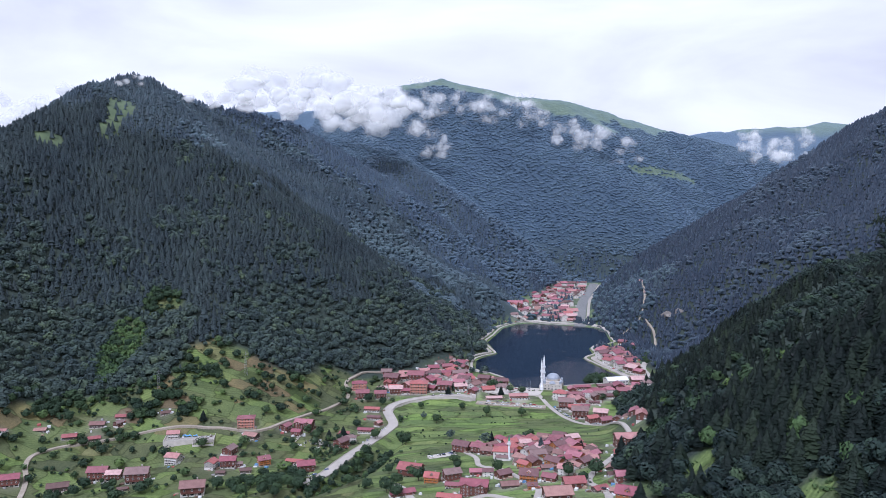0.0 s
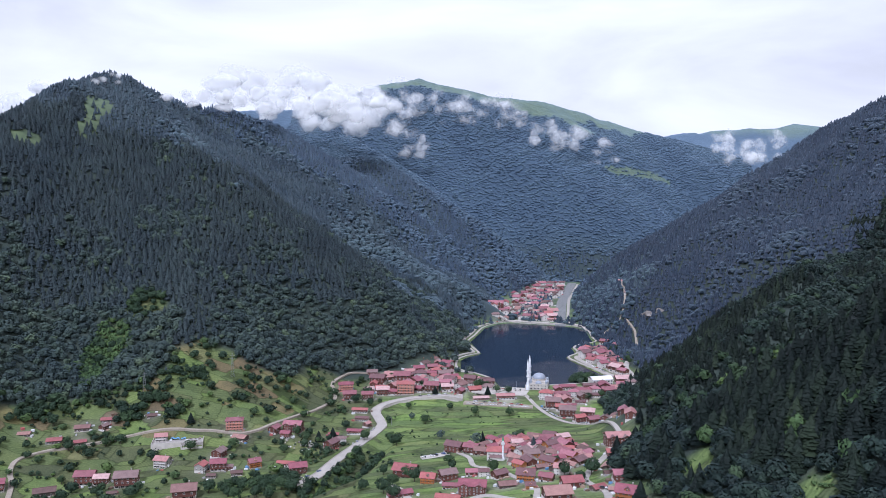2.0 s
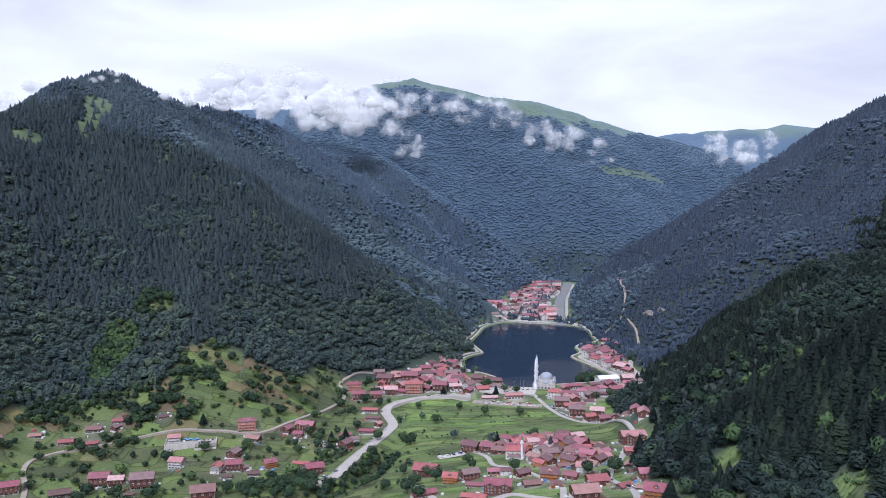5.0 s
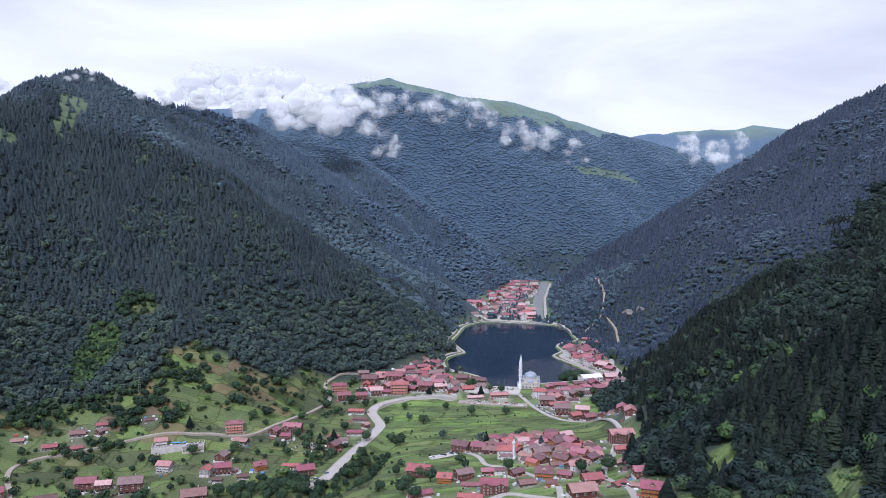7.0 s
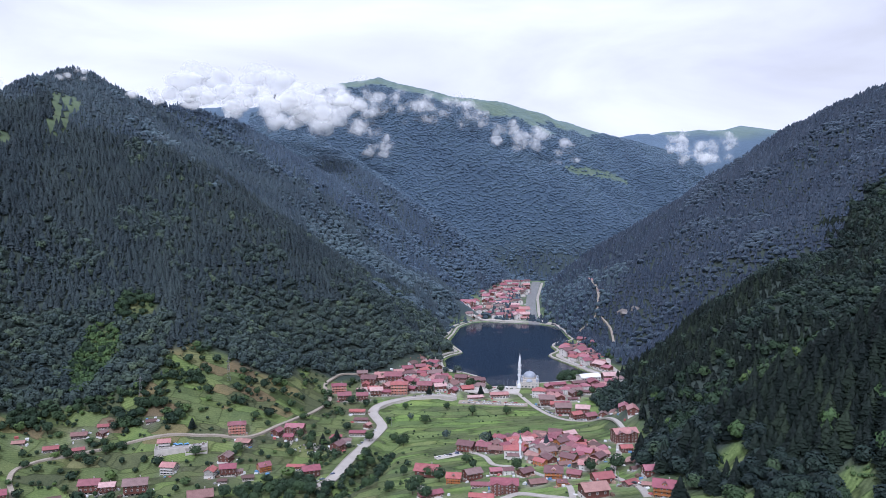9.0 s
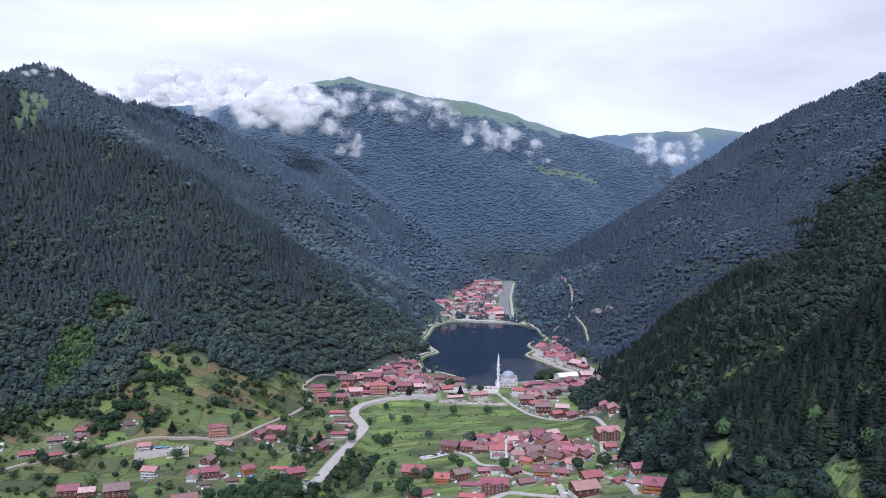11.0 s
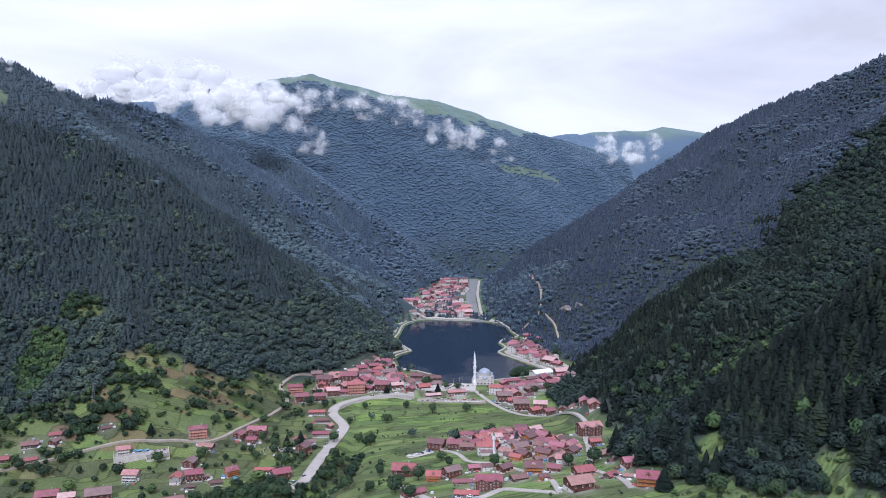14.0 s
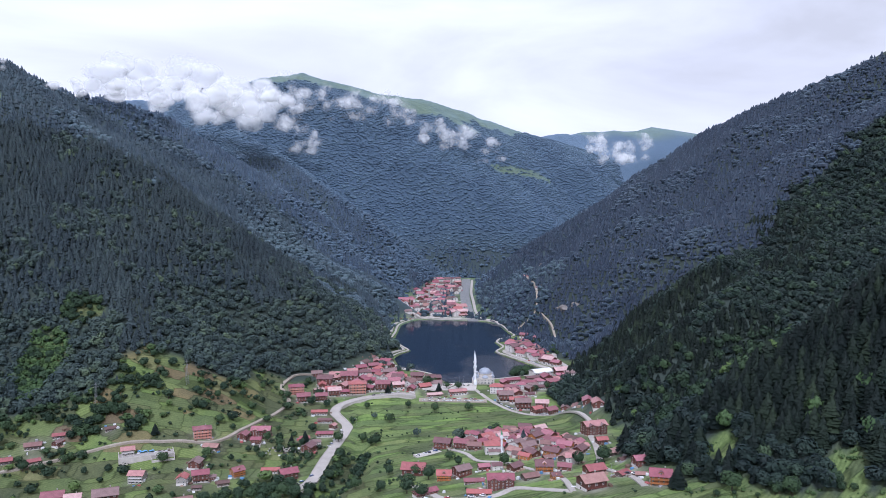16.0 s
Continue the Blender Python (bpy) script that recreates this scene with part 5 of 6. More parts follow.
def village_mosque(x, y, turn):
    top = new("mosque")
    tagged(top, "small cream village mosque with salmon roof and slim minaret", "mosque")
    b = bmesh.new()
    box(b, -8, 8, -6, 6, -4, 7.5)
    part("prayer_hall", b, PLASTER, top)
    part("roof", hip_roof(16, 12, 7.5, 0.42, 1.0, 0.3), ROOF, top)
    b = bmesh.new()
    box(b, -5, 5, -10, -6.02, -4, 3.6)
    part("porch", b, PLASTER, top)
    b = bmesh.new()
    prism(b, [(-10.6, 3.6), (-6.02, 4.9), (-6.02, 5.1), (-10.6, 3.8)], -5.6, 5.6)
    part("porch_roof", b, ROOF, top)
    for s in range(2):
        for k in range(4):
            for side in (-1, 1):
                if s == 0 and side == -1 and 0 < k < 3:
                    continue
                o = part("window", WINDOW, None, top)
                o.matrix_basis = pose(-6 + 4 * k, side * 6.08, 1.2 + 3.2 * s, 0, 0, 0 if side == -1 else 180)
    minaret(top, 6.0, -8.2, 23, 0.95, GREEN_TIP, (0.66,))
    top.matrix_basis = pose(x, y, level(x, y) + 0.3, 0, 0, turn)


village_mosque(51, 658, -12)

# ---- white hall by the lake ----
hall = new("assembly_hall")
tagged(hall, "white two-storey hall with a pale barrel roof", "hall")
b = bmesh.new()
box(b, -14, 14, -8, 8, -4, 8)
part("wall", b, PLASTER, hall)
b = bmesh.new()
arc = [(-8.6 + 17.2 * k / 10, 8.0 + 3.2 * math.sin(math.pi * k / 10)) for k in range(11)]
prism(b, arc + [(y, z - 0.25) for y, z in arc[::-1]], -14.6, 14.6)
part("barrel_roof", b, MARBLE, hall)
for s in range(2):
    for k in range(7):
        o = part("window", BIG_WINDOW, None, hall)
        o.matrix_basis = pose(-12 + 4 * k, -8.08, 1.2 + 3.5 * s)
hall.matrix_basis = pose(224, 1006, level(224, 1006) + 0.3, 0, 0, 12)

# ---- building site on the terrace ----
site = new("building_site")
tagged(site, "unfinished terrace of grey retaining walls with building rubble", "building site")
b = bmesh.new()
box(b, -24, 24, -11, 11, -9, 0.0)
part("terrace", b, BLOCK, site)
for x0, x1, y0, y1, h in ((-24.6, -24.02, -11.6, 11.6, 1.0), (-24.02, 4, -11.6, -11.02, 1.0), (4, 24.6, -17.2, -16.6, -3.0), (4, 4.6, -16.6, -11.62, -2.0), (24.02, 24.6, -16.6, 11.6, 1.0), (-24.02, 24.02, 11.02, 11.6, 1.6)):
    b = bmesh.new()
    box(b, x0, x1, y0, y1, -10, h)
    part("retaining_wall", b, STONE, site)
b = bmesh.new()
box(b, 4.62, 24.0, -16.58, -11.02, -9, -4.0)
part("lower_terrace", b, DIRT, site)
rng = random.Random(5)
for k in range(26):
    b = bmesh.new()
    w, d, h = rng.uniform(0.8, 3.2), rng.uniform(0.6, 1.6), rng.uniform(0.3, 1.1)
    box(b, -w / 2, w / 2, -d / 2, d / 2, 0.004, h)
    o = part("building_material", b, rng.choice((BLOCK, STONE, OLDWOOD, STEEL, MARBLE)), site)
    o.matrix_basis = pose(rng.uniform(-8, 22), rng.uniform(-8.5, 9.5), 0, 0, 0, rng.uniform(0, 180))
for x, y, w, d in ((-2, 2, 7, 4), (5, 1, 5, 3.4), (-6, 4, 4, 3)):
    b = bmesh.new()
    bmesh.ops.create_grid(b, x_segments=8, y_segments=6, size=0.5)
    for v in b.verts:
        v.co = (v.co.x * w, v.co.y * d, 1.6 + 0.35 * math.sin(v.co.x * 9) + 0.3 * math.cos(v.co.y * 7) - 1.2 * (abs(v.co.x) > 0.45))
    bmesh.ops.solidify(b, geom=b.faces[:], thickness=0.05)
    o = part("tarpaulin", b, TARP, site, "crumpled blue tarpaulin")
    o.matrix_basis = pose(x, y, 0)
site.matrix_basis = pose(-257, 780, 5.6, 0, 0, 10)
shell = house("site_house", 11, 8, 2, BLOCK, ROOF, "half-finished grey house with red roof on the terrace", columns=3, ends=1, balcony=1, chimney=False)
shell.matrix_basis = pose(-273, 778, 5.65, 0, 0, 10)


# ---- poles and masts ----
def pylon(x, y, h):
    top = new("power_pylon")
    tagged(top, "slim grey lattice power pylon on the hillside", "pylon", group="power line")
    for sx in (-1, 1):
        for sy in (-1, 1):
            b = bmesh.new()
            v = [b.verts.new((sx * 1.6 + a, sy * 1.6 + c, -2)) for a, c in ((-.09, -.09), (.09, -.09), (.09, .09), (-.09, .09))]
            u = [b.verts.new((sx * 0.25 + a, sy * 0.25 + c, h)) for a, c in ((-.07, -.07), (.07, -.07), (.07, .07), (-.07, .07))]
            for k in range(4):
                b.faces.new((v[k], v[(k + 1) % 4], u[(k + 1) % 4], u[k]))
            part("leg", b, STEEL, top)
    for k in range(9):
        f = 1.6 - 1.35 * k / 9
        z = h * k / 9
        b = bmesh.new()
        box(b, -f, f, -f - 0.05, -f + 0.05, z, z + 0.1)
        box(b, -f, f, f - 0.05, f + 0.05, z, z + 0.1)
        box(b, -f - 0.05, -f + 0.05, -f, f, z + 0.12, z + 0.2)
        box(b, f - 0.05, f + 0.05, -f, f, z + 0.12, z + 0.2)
        part("brace", b, STEEL, top)
    for z in (h * 0.78, h * 0.9):
        b = bmesh.new()
        box(b, -3.2, 3.2, -0.12, 0.12, z, z + 0.25)
        part("crossarm", b, STEEL, top)
    top.matrix_basis = pose(x, y, level(x, y), 0, 0, 35)


pylon(-229, 896, 27)
pylon(-314, 852, 22)
pylon(40, 1240, 24)


def street_lamp():
    top = new("street_lamp")
    tagged(top, "tall grey steel lamp post beside the road", "street lamp", group="street lamps")
    b = bmesh.new()
    tube(b, 0, 0, -0.5, 9, 0.14, 0.08, 8)
    part("pole", b, STEEL, top)
    b = bmesh.new()
    box(b, 0, 1.8, -0.05, 0.05, 8.8, 8.92)
    part("arm", b, STEEL, top)
    b = bmesh.new()
    box(b, 1.3, 2.1, -0.16, 0.16, 8.68, 8.8)
    part("lamp_head", b, LEAD, top)
    return top


lamp = street_lamp()
for k, (x, y, turn) in enumerate([(100, 1000, 0), (108, 1000, 90), (112, 998, 40), (-46, 870, 180), (-52, 935, 200), (-12, 966, 270), (30, 968, 270), (184, 770, 180), (165, 700, 180), (98, 520, 90), (27, 1080, 0), (38, 1150, 0)]):
    m = pose(x, y, level(x, y), 0, 0, turn)
    if k:
        copy_thing(lamp, m)
    else:
        lamp.matrix_basis = m


# ---- cars ----
def car():
    top = new("car")
    tagged(top, "small parked saloon car beside the road", "car", group="parked cars")
    b = bmesh.new()
    prism(b, [(-2.15, 0.35), (2.15, 0.35), (2.2, 0.75), (1.9, 0.92), (1.05, 1.0), (-1.8, 1.0), (-2.2, 0.9)], -0.85, 0.85)
    bmesh.ops.bevel(b, geom=b.edges[:], offset=0.06, segments=1, affect="EDGES")
    body = part("body", b, PAINT, top)
    b = bmesh.new()
    prism(b, [(-1.75, 1.0), (1.05, 1.0), (0.35, 1.42), (-1.15, 1.45)], -0.74, 0.74)
    part("cabin_glass", b, GLASS, top)
    b = bmesh.new()
    prism(b, [(-1.2, 1.43), (0.42, 1.41), (0.36, 1.48), (-1.12, 1.5)], -0.72, 0.72)
    part("roof_panel", b, PAINT, top)
    for x in (-0.8, 0.8):
        for y in (-1.35, 1.4):
            b = bmesh.new()
            tube(b, 0, 0, -0.11, 0.11, 0.32, 0.32, 12)
            bmesh.ops.transform(b, matrix=pose(x, y, 0.32, 0, 90, 0), verts=b.verts[:])
            part("wheel", b, RUBBER, top)
    return top


first_car = car()
LOTS = [((44, 932), (118, 918), 17, 1, 90), ((48, 940), (112, 926), 10, 2, 90), ((-84, 790), (-64, 850), 7, 3, 18), ((-128, 674), (-106, 700), 4, 4, 300), ((112, 506), (100, 522), 4, 5, 60), ((150, 505), (156, 499), 2, 6, 70),
        ((-16, 962), (26, 968), 5, 7, 90), ((132, 915), (146, 882), 7, 8, 30), ((164, 852), (172, 838), 3, 9, 20), ((60, 994), (110, 986), 8, 10, 40), ((-24, 548), (10, 531), 3, 11, 70), ((238, 1126), (250, 1080), 8, 12, 12), ((120, 1516), (150, 1540), 6, 13, 50), ((-12, 689), (8, 697), 4, 14, 60)]
placed = 0
for (ax, ay), (bx, by), count, seed, turn in LOTS:
    rng = random.Random(seed)
    for k in range(count):
        u = (k + rng.uniform(0.1, 0.9)) / count
        x, y = ax + (bx - ax) * u, ay + (by - ay) * u
        z = max(level(x + i, y + j) for i in (-3, 0, 3) for j in (-3, 0, 3)) + 0.42
        m = pose(x, y, z, 0, 0, turn + rng.uniform(-12, 12))
        if placed:
            copy_thing(first_car, m)
        else:
            first_car.matrix_basis = m
        placed += 1


# ---- single trees ----
def single_tree(name, conifer, seed, label):
    rng = np.random.RandomState(seed)
    top = new(name)
    tagged(top, label, "tree", group="single trees")
    b = bmesh.new()
    tube(b, 0, 0, -0.08, 0.30, 0.030, 0.020, 7)
    tube(b, 0, 0, 0.29, 0.62, 0.020, 0.008, 7)
    part("trunk", b, BARK, top)
    v, f = outward(*(bough_shape(rng, 260) if conifer else leafy_shape(rng, 34, 1)))
    me = link_mesh("crown", v, f, NEEDLES if conifer else LEAVES)
    me.attributes.new("tone", "FLOAT", "POINT").data.foreach_set("value", np.full(len(v), 0.15 + 0.7 * rng.rand(), np.float32))
    me.attributes.new("custom_normal", "FLOAT_VECTOR", "POINT").data.foreach_set("vector", crown_normals(v, f).astype(np.float32).ravel())
    o = new("crown", me)
    o.parent = top
    return top


KIND_TREE = [single_tree("broadleaf_tree", False, 31, "rounded dark green broad-leaved tree in the meadow"), single_tree("broadleaf_tree", False, 32, "dense green broad-leaved tree among the fields"),
             single_tree("broadleaf_tree", False, 33, "spreading green tree beside the houses"), single_tree("spruce_tree", True, 34, "dark pointed spruce tree standing alone")]
first = [True] * 4


def set_tree(kind, x, y, h, turn, wide=1.0):
    m = pose(x, y, level(x, y), 0, 0, turn) @ Matrix.Diagonal((h * wide, h * wide, h, 1))
    if first[kind]:
        first[kind] = False
        KIND_TREE[kind].matrix_basis = m
        return
    copy_thing(KIND_TREE[kind], m @ Matrix.Diagonal([1 / v for v in KIND_TREE[kind].scale] + [1]))


GROVES = [[(-312, 838), (-306, 835), (-301, 834), (-294, 834), (-286, 834), (-298, 840), (-392, 831), (-385, 829), (-326, 818), (-319, 814), (-312, 814), (-318, 820), (-217, 855), (-211, 857), (-196, 883), (-369, 784), (-363, 774), (-353, 771), (-347, 772), (-347, 721),
           (-329, 780), (-315, 782), (-451, 818), (-442, 835), (-449, 802), (-356, 841), (-356, 850), (-393, 808), (-330, 853), (-271, 834), (-268, 820), (-264, 819), (-192, 834), (-245, 862), (-150, 770), (-155, 785), (-144, 817), (-133, 804), (-427, 805), (-444, 783), (-240, 762), (-72, 808)],
          [(-37, 599), (-46, 642), (-27, 625), (-20, 604), (-46, 812), (-38, 772), (-42, 784), (-49, 878), (-8, 868), (-76, 752), (-72, 740), (-82, 722), (-90, 700), (-77, 621), (-101, 655), (-150, 676), (-124, 652), (-169, 668), (-159, 665), (9, 653), (11, 629), (42, 600),
           (92, 566), (98, 540), (111, 561), (-60, 597), (-43, 576), (-35, 560), (-95, 616), (-108, 609), (-140, 640)],
          [(195, 945), (188, 940), (212, 950), (199, 1034), (213, 1036), (204, 1038), (222, 1036), (86, 764), (22, 914), (50, 893), (90, 890), (-27, 918), (84, 975), (98, 968), (74, 1000), (60, 990), (161, 424), (167, 414), (184, 398), (141, 436), (-10, 1010), (-50, 1040), (-90, 1020)]]
rng = random.Random(21)
for n, rows in enumerate(GROVES):
    for x, y in rows:
        set_tree(rng.choice((0, 1, 2, 0)), x, y, rng.uniform(8, 13), rng.uniform(0, 360), rng.uniform(0.9, 1.35))
for x, y, h in ((119, 464, 17), (-252, 808, 12), (-120, 806, 12), (-106, 812, 14), (26, 984, 13), (6, 968, 12), (72, 968, 13)):
    set_tree(3, x, y, h, rng.uniform(0, 360), 1.35)
for x, y, h in ((197, 1030, 16), (205, 1036, 18), (214, 1034, 17), (222, 1038, 14), (190, 1026, 11)):
    set_tree(rng.choice((0, 1, 2)), x, y, h, rng.uniform(0, 360), 1.15)
for _ in range(22):
    set_tree(rng.choice((0, 1, 2, 1)), rng.uniform(-200, -112), rng.uniform(636, 668) + rng.choice((0, 12)), rng.uniform(8, 13), rng.uniform(0, 360), rng.uniform(0.95, 1.3))
# trees and bushes on the meadow at the foot of the steep slope
for x, y, h, kind in ((162, 418, 9, 1), (167, 412, 11, 2), (160, 419, 8, 0), (129, 434, 5, 1), (185, 392, 7, 2), (189, 387, 6, 0), (181, 416, 6, 1), (182, 413, 7, 0), (178, 418, 5, 2), (138, 429, 4, 1), (149, 421, 4, 0)):
    set_tree(kind, x, y, h, rng.uniform(0, 360), rng.uniform(0.9, 1.15))
# garden trees between the crowded roofs
spots_rng = np.random.RandomState(44)
for poly, count in (([(10, 750), (72, 770), (140, 680), (104, 566), (48, 590), (40, 690)], 16), ([(-80, 1000), (-10, 1100), (34, 1130), (84, 1000), (-42, 970)], 26), ([(120, 1540), (200, 1800), (372, 2030), (300, 1790), (225, 1560)], 36), ([(250, 1228), (284, 1200), (270, 1062), (240, 1180)], 14), ([(290, 1250), (310, 1250), (330, 1130), (290, 1060)], 22)):
    p = np.array(poly, float)
    n = 0
    while n < count:
        x, y = spots_rng.uniform(p.min(0), p.max(0))
        if inside(np.array([x]), np.array([y]), poly)[0] and all(math.hypot(x - a, y - b) > w * 0.55 for a, b, w in TAKEN) and not inside(np.array([x]), np.array([y]), SHORE)[0]:
            set_tree(int(spots_rng.choice([0, 1, 2, 3])), x, y, spots_rng.uniform(6, 12), spots_rng.uniform(0, 360), spots_rng.uniform(0.9, 1.3))
        n += 1


# ---- hedges and scrub ----
def clear_of_houses(x, y, room=0.75):
    ok = np.ones(len(x), bool)
    for a, b, w in TAKEN:
        ok &= np.hypot(x - a, y - b) > w * room + 1
    return ok


x, y, z, rng = spots(-480, -40, 600, 1060, 3.4, 51)
line = np.abs((z / 7.5 + 0.5 * value_noise(x, y, 60)) % 1 - 0.5)
open_land = wooded(x, y, z) < 0.4
patchy = value_noise(x + 300, y, 38)
chance = np.where(line < 0.07, 0.5 * smooth(-0.3, 0.4, patchy), 0.012 + 0.035 * smooth(0.2, 0.8, patchy) * smooth(8, 30, z))
ok = open_land & (rng.rand(len(x)) < chance) & (away(x, y, RIVER_ROAD) > 10) & clear_of_houses(x, y) & (np.hypot(x + 257, (y - 780) * 1.6) > 34)
p = np.stack([x, y, z], 1)[ok]
grove("hedge", [leafy_shape(rng, 3, 1) for _ in range(8)], p, rng.uniform(1.4, 4.6, len(p)) * (1 + 0.9 * (rng.rand(len(p)) < 0.12)), rng.uniform(0.9, 1.6, len(p)), LEAVES, "green hedges and bushes along the field terraces", "hedge", 52)
x, y, z, rng = spots(-40, 190, 400, 990, 3.6, 53)
line = np.abs((z / 4.5 + (y / 60.0) + 0.6 * value_noise(x, y, 50)) % 1 - 0.5)
ok = (wooded(x, y, z) < 0.4) & (rng.rand(len(x)) < np.where(line < 0.05, 0.25 * smooth(-0.1, 0.5, value_noise(x + 99, y, 30)), 0.006)) & clear_of_houses(x, y, 0.85) & ~inside(x, y, SHORE) & (away(x, y, RIVER_ROAD) > 9)
p = np.stack([x, y, z], 1)[ok]
grove("hedge", [leafy_shape(rng, 3, 1) for _ in range(8)], p, rng.uniform(1.0, 2.6, len(p)), rng.uniform(0.9, 1.6, len(p)), LEAVES, "low green hedges between the maize plots", "hedge", 54)
x, y, z, rng = spots(-130, -20, 560, 900, 4.0, 55)
near_brook = away(x, y, RIVER)
ok = (near_brook > 5) & (near_brook < 17) & (y < 750) & (rng.rand(len(x)) < 0.42) & (away(x, y, RIVER_ROAD) > 8.5) & clear_of_houses(x, y) & (z < 30)
p = np.stack([x, y, z], 1)[ok]
grove("brookside_trees", [leafy_shape(rng, 5, 1) for _ in range(8)], p, rng.uniform(3, 9, len(p)), rng.uniform(0.9, 1.5, len(p)), LEAVES, "dark green alders and scrub along the brook", "scrub", 56)

# orchard and meadow trees thinning out below the woods
x, y, z, rng = spots(-480, -60, 640, 1060, 6.2, 57)
w = wooded(x, y, z)
ok = (w < 0.5) & (rng.rand(len(x)) < 0.05 + np.interp(x, [-340, -270, -220, -120], [0.95, 0.7, 0.42, 0.42]) * smooth(-125, -4, above_meadows(x, y)) * smooth(-0.35, 0.35, value_noise(x, y + 200, 30))) & clear_of_houses(x, y, 1.0) & (np.hypot(x + 257, (y - 780) * 1.6) > 36)
p = np.stack([x, y, z], 1)[ok]
grove("orchard_trees", [leafy_shape(rng, 12, 1) for _ in range(9)], p, 3.5 + 9 * rng.rand(len(p)) ** 1.4, rng.uniform(0.9, 1.4, len(p)), LEAVES, "scattered dark green trees on the terraced meadows", "trees", 58)

x, y, z, rng = spots(-410, -340, 865, 950, 4.2, 61)
ok = (np.hypot((x + 378) / 27, (y - 908) / 40) + 0.3 * value_noise(x, y, 14) < 1) & (rng.rand(len(x)) < 0.97)
p = np.stack([x, y, z], 1)[ok]
grove("scrub", [leafy_shape(rng, 5, 1) for _ in range(8)], p, rng.uniform(5.5, 9.5, len(p)), rng.uniform(0.9, 1.3, len(p)), SCRUB, "light green hazel scrub in a gap of the woods", "scrub", 62)

x, y, z, rng = spots(140, 300, 480, 560, 6.0, 67)
ok = (away(x, y, [(150, 540), (190, 536), (235, 526), (275, 505), (300, 492)]) < 9 + 5 * value_noise(x, y, 20)) & (rng.rand(len(x)) < 0.55)
p = np.stack([x, y, z], 1)[ok]
grove("broadleaf_forest", [leafy_shape(rng, 16, 1) for _ in range(8)], p, rng.uniform(13, 19, len(p)), rng.uniform(0.8, 1.1, len(p)), LEAVES, "yellowish green broad-leaved trees along the steep crest", "forest", 68)
p = np.array([(197, 434, 0), (203, 440, 0), (228, 424, 0), (168, 486, 0), (214, 402, 0)], float)
p[:, 2] = ground(p[:, 0], p[:, 1])
grove("broadleaf_forest", [leafy_shape(rng, 16, 1) for _ in range(5)], p, rng.uniform(15, 20, len(p)), rng.uniform(0.8, 1.0, len(p)), SCRUB, "bright yellow-green young trees among dark spruces", "forest", 69)

x, y, z, rng = spots(90, 250, 350, 520, 2.6, 65)
ok = in_clearing(x, y) & (rng.rand(len(x)) < 0.16 + 0.3 * smooth(0.0, 0.5, value_noise(x, y, 11)))
p = np.stack([x, y, z], 1)[ok]
grove("scrub", [leafy_shape(rng, 4, 1) for _ in range(8)], p, 0.7 + 2.6 * rng.rand(len(p)) ** 2, rng.uniform(1.1, 1.8, len(p)), SCRUB, "light green bushes and tall weeds in the clearings", "scrub", 66)

x, y, z, rng = spots(212, 440, 708, 760, 7.5, 63)
ok = (wooded(x, y, z) > 0.5) & (rng.rand(len(x)) < 0.12 + 0.45 * smooth(-0.1, 0.5, value_noise(x, y, 30)))
p = np.stack([x, y, z], 1)[ok]
grove("broadleaf_forest", [leafy_shape(rng, 8, 1) for _ in range(8)], p, rng.uniform(10, 16, len(p)), rng.uniform(0.95, 1.3, len(p)), LEAVES, "light green broad-leaved trees along the wooded spur", "forest", 64)

# ---- rubble yard by the dirt lane ----
yard_rng = random.Random(9)
yard = new("rubble_yard")
tagged(yard, "heap of grey rubble, boards and white sheeting", "rubble heap")
for k in range(60):
    b = bmesh.new()
    w, d, h = yard_rng.uniform(0.8, 3.5), yard_rng.uniform(0.6, 2.4), yard_rng.uniform(0.4, 1.8)
    box(b, -w / 2, w / 2, -d / 2, d / 2, -2.0, h)
    bmesh.ops.transform(b, matrix=pose(0, 0, 0, yard_rng.uniform(-9, 9), yard_rng.uniform(-9, 9), yard_rng.uniform(0, 180)), verts=b.verts[:])
    o = part("rubble_block", b, yard_rng.choice((BLOCK, STONE, OLDWOOD, MARBLE, BLOCK)), yard)
    px, py = yard_rng.gauss(0, 11), yard_rng.gauss(0, 6)
    o.location = (px, py, level(-126 + px, 792 + py) - level(-126, 792))
yard.location = (-126, 792, level(-126, 792))

# ---- small things in the yards ----
def clutter_material():
    m, n, l, b = material("yard_clutter", 0.7)
    src = n.new("ShaderNodeNewGeometry").outputs["Random Per Island"]
    col = ramp(n, l, src, [(0.0, (0.62, 0.62, 0.60)), (0.3, (0.30, 0.29, 0.28)), (0.45, (0.14, 0.09, 0.06)), (0.65, (0.34, 0.24, 0.17)), (0.8, (0.12, 0.25, 0.42)), (0.88, (0.36, 0.10, 0.09))])
    col.node.color_ramp.interpolation = "CONSTANT"
    l.new(mixed(n, l, 0.5, col, ramp(n, l, noise_fac(n, l, 1.5, 4.0), [(0.3, (0.7, 0.7, 0.7)), (0.7, (1.2, 1.2, 1.2))]), "MULTIPLY"), b.inputs["Base Color"])
    return m


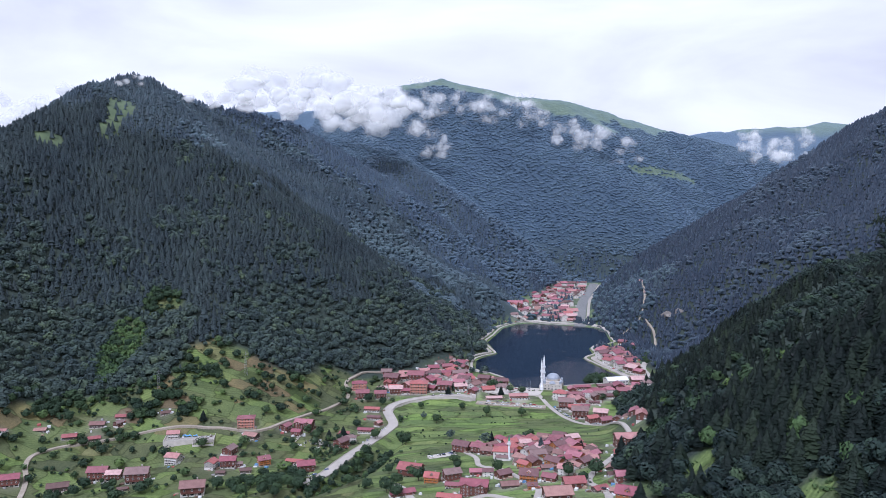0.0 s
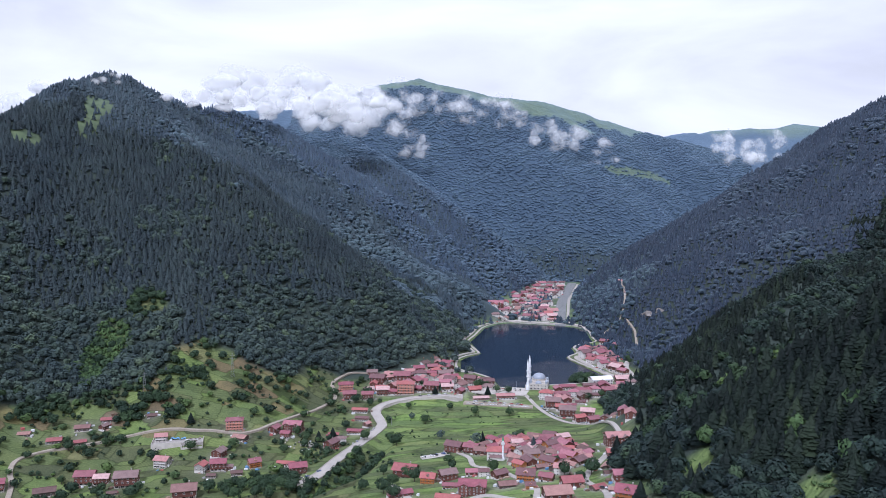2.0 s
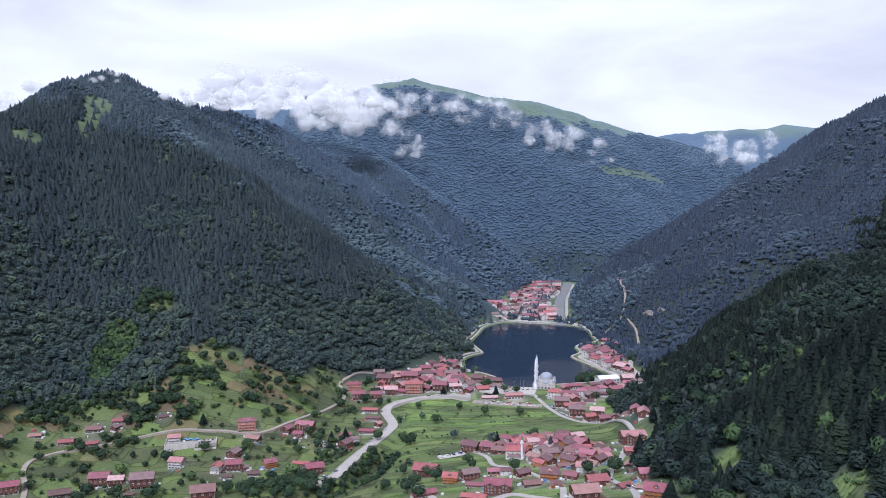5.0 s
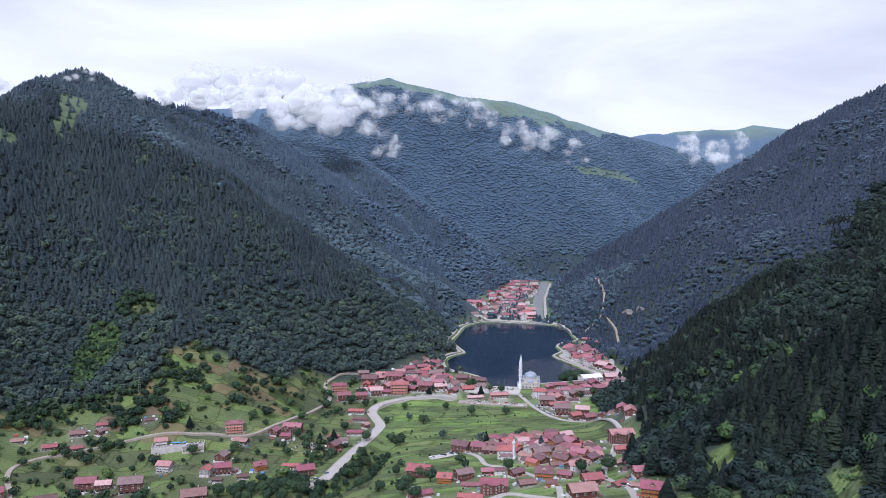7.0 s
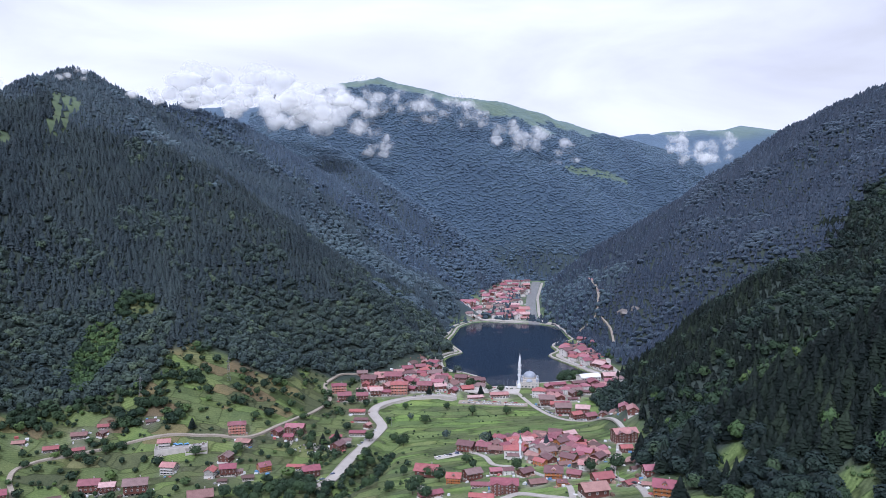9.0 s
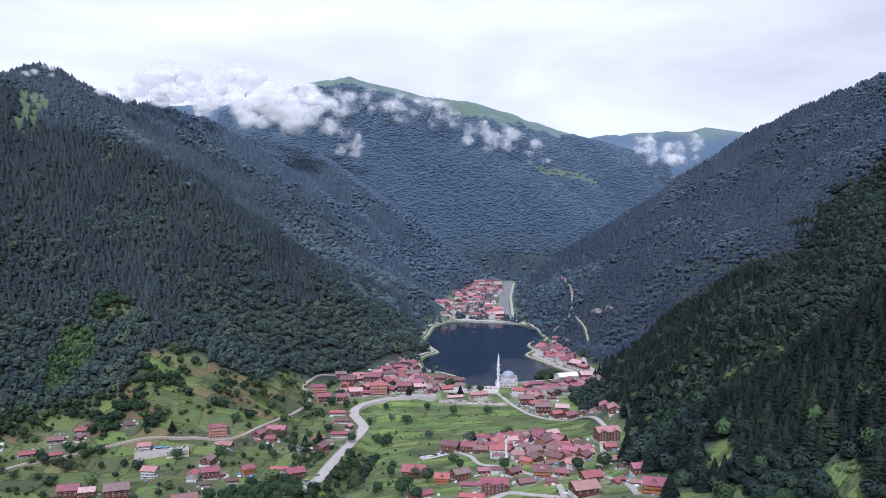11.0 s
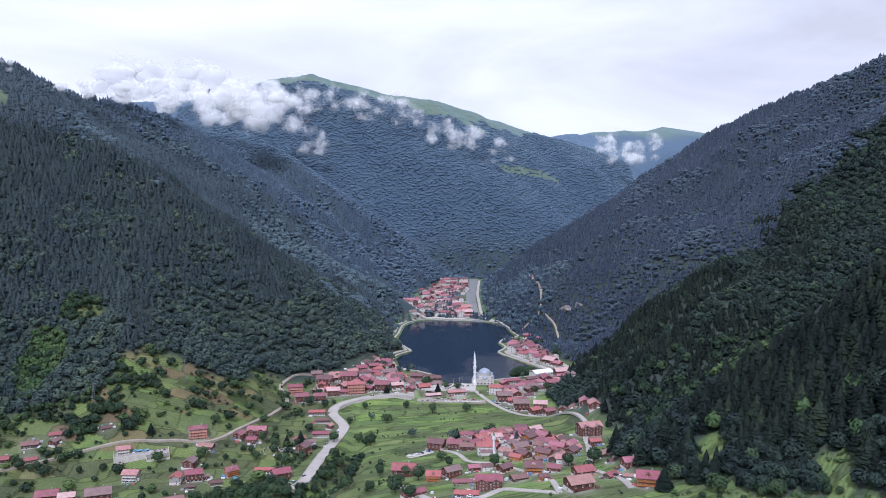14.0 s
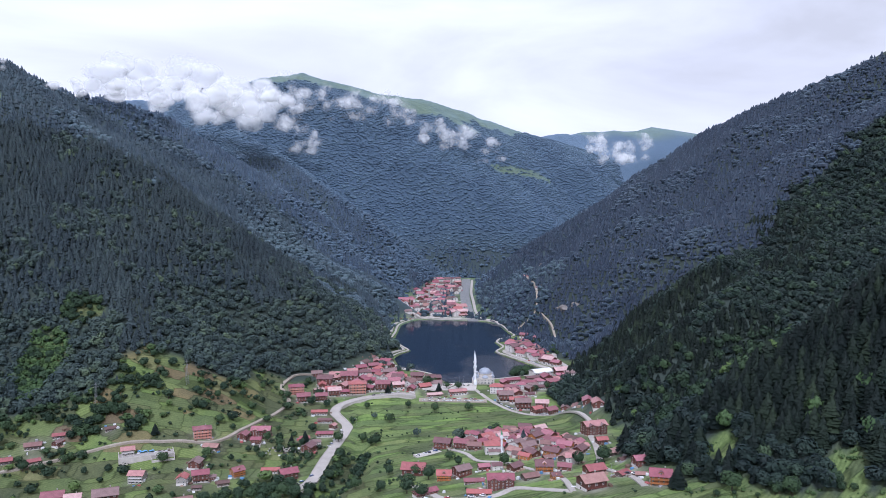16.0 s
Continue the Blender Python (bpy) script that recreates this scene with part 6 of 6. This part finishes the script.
clutter_rng = np.random.RandomState(71)
b = bmesh.new()
for a, c, w in TAKEN:
    for _ in range(4 if c < 900 else 3):
        ang, far = clutter_rng.rand() * 6.28, w * clutter_rng.uniform(0.5, 0.85)
        x, y = a + far * math.cos(ang), c + far * math.sin(ang)
        if any(math.hypot(x - i, y - j) < k * 0.48 for i, j, k in TAKEN if abs(i - x) < 30 and abs(j - y) < 30) or inside(np.array([x]), np.array([y]), SHORE)[0]:
            continue
        z = level(x, y)
        s = clutter_rng.uniform(0.6, 1.9, 3)
        m = pose(x, y, z, 0, 0, clutter_rng.uniform(0, 180))
        before = len(b.verts)
        prism(b, [(-s[1], -0.6), (s[1], -0.6), (s[1], s[2] * 0.8), (s[1] * 0.2, s[2] * 1.15), (-s[1], s[2] * 0.85)], -s[0], s[0])
        b.verts.ensure_lookup_table()
        bmesh.ops.transform(b, matrix=m, verts=b.verts[before:])
tagged(new("yard_clutter", to_mesh("yard_clutter", b, clutter_material())), "sheds, woodpiles, crates and tanks in the house yards", "clutter", kind="stuff")

# ---- clouds on the slopes ----
def cloud_material(name, low, high):
    """Mist that scatters light both ways; low and high: how far the wisps tear it."""
    m, n, l, b = material(name, 1.0)
    n.remove(b)
    lit, glow, both = n.new("ShaderNodeBsdfDiffuse"), n.new("ShaderNodeBsdfTranslucent"), n.new("ShaderNodeMixShader")
    for s in (lit, glow):
        s.inputs[0].default_value = (0.95, 0.95, 0.92, 1)
    both.inputs[0].default_value = 0.5
    l.new(lit.outputs[0], both.inputs[1]), l.new(glow.outputs[0], both.inputs[2])
    pos = n.new("ShaderNodeTexCoord").outputs["Object"]
    wisp = noise_fac(n, l, 0.020, 9.0, pos, 0.60)
    thick = n.new("ShaderNodeAttribute")
    thick.attribute_name = "thick"
    sum_up = n.new("ShaderNodeMath")
    sum_up.operation = "ADD"
    strong = n.new("ShaderNodeMapRange")
    strong.clamp = False
    strong.inputs[1].default_value, strong.inputs[2].default_value, strong.inputs[3].default_value, strong.inputs[4].default_value = 0.3, 0.7, low, high
    l.new(wisp, strong.inputs[0])
    l.new(strong.outputs[0], sum_up.inputs[0]), l.new(thick.outputs["Fac"], sum_up.inputs[1])
    r = n.new("ShaderNodeMapRange")
    r.interpolation_type = "SMOOTHSTEP"
    r.inputs[1].default_value, r.inputs[2].default_value, r.inputs[3].default_value, r.inputs[4].default_value = 0.78, 1.55, 0.0, 0.92
    l.new(sum_up.outputs[0], r.inputs[0])
    clear, cover_mix = n.new("ShaderNodeBsdfTransparent"), n.new("ShaderNodeMixShader")
    l.new(r.outputs[0], cover_mix.inputs[0]), l.new(clear.outputs[0], cover_mix.inputs[1]), l.new(both.outputs[0], cover_mix.inputs[2])
    l.new(cover_mix.outputs[0], n["Material Output"].inputs[0])
    return m


CLOUD = cloud_material("torn_cloud", 0.12, 0.92)
BANK = cloud_material("cloud_bank", 0.16, 0.84)


def cloud(label, lobes, seed, dense=0.78, mat=CLOUD, puffs=5):
    """One bank of mist: many overlapping half puffs, open at the back, that thin out to nothing at their rims as the
    camera sees them.
    """
    rng = np.random.RandomState(seed)
    bv, bf = ICO[4]
    bf = bf[bv[bf][:, :, 1].mean(1) < 0.05]
    vs, fs, thick, n = [], [], [], 0
    for x, y, z, rx, rz in lobes:
        for k in range(puffs):
            a, far = 2.4 * k + rng.rand(), math.sqrt((k + 0.5) / puffs) * 0.72
            r = rz * rng.uniform(0.5, 0.8)
            lump = np.ones(len(bv))
            for size, amount in ((2.5, 0.045), (6.0, 0.022)):
                for _ in range(8):
                    lump += amount * np.sin(bv @ rng.normal(0, size, 3) + 6.28 * rng.rand())
            v = bv * lump[:, None] * (r * rng.uniform(1.1, 1.6), r * 0.6, r)
            vs.append(v + (x + rx * far * math.cos(a), y + rng.uniform(-12, 12), z + rz * far * math.sin(a)))
            thick.append(np.clip(dense * np.clip(1 - bv[:, 0] ** 2 - bv[:, 2] ** 2, 0, 1) ** 1.25, 0, 1.2) * (bv[:, 1] < 0))
            fs.append(bf + n)
            n += len(bv)
    me = link_mesh("cloud", np.concatenate(vs), np.concatenate(fs), mat, True)
    me.attributes.new("thick", "FLOAT", "POINT").data.foreach_set("value", np.concatenate(thick).astype(np.float32))
    return tagged(new("cloud", me), label, "cloud", group="clouds", kind="stuff")


cloud("white cloud bank lying on the wooded ridge", [(-450, 1730, 462, 80, 26), (-380, 1800, 466, 95, 36), (-320, 1900, 474, 110, 46), (-250, 1985, 468, 100, 50), (-195, 2065, 462, 80, 54), (-130, 2180, 510, 90, 52), (-300, 2080, 530, 170, 62), (-430, 1960, 520, 150, 54)], 1, 1.15, BANK, 6)
cloud("small torn wisps of mist before the far slope", [(-46, 2290, 454, 46, 52), (-13, 2255, 391, 46, 40)], 2, 0.66)
cloud("torn white clouds hanging along the far ridge", [(-70, 2380, 560, 80, 56), (25, 2440, 545, 95, 52), (120, 2410, 510, 90, 54), (235, 2420, 532, 110, 44), (286, 2395, 496, 60, 56)], 3, 0.62)
cloud("small white clouds drifting past the far ridge", [(380, 2360, 444, 76, 44), (450, 2320, 424, 76, 44), (535, 2284, 376, 56, 42)], 4, 0.66)
cloud("white cloud puffs over the far pass", [(974, 2510, 432, 56, 50), (1010, 2448, 388, 78, 46), (1100, 2458, 404, 100, 50)], 5, 0.7)
cloud("thin mist on the mountain top", [(-590, 1540, 478, 70, 16), (-500, 1660, 452, 80, 20)], 6)
cloud("pale cloud bank beyond the mountain", [(-1095, 2008, 470, 200, 60), (-960, 2047, 490, 200, 60)], 7)
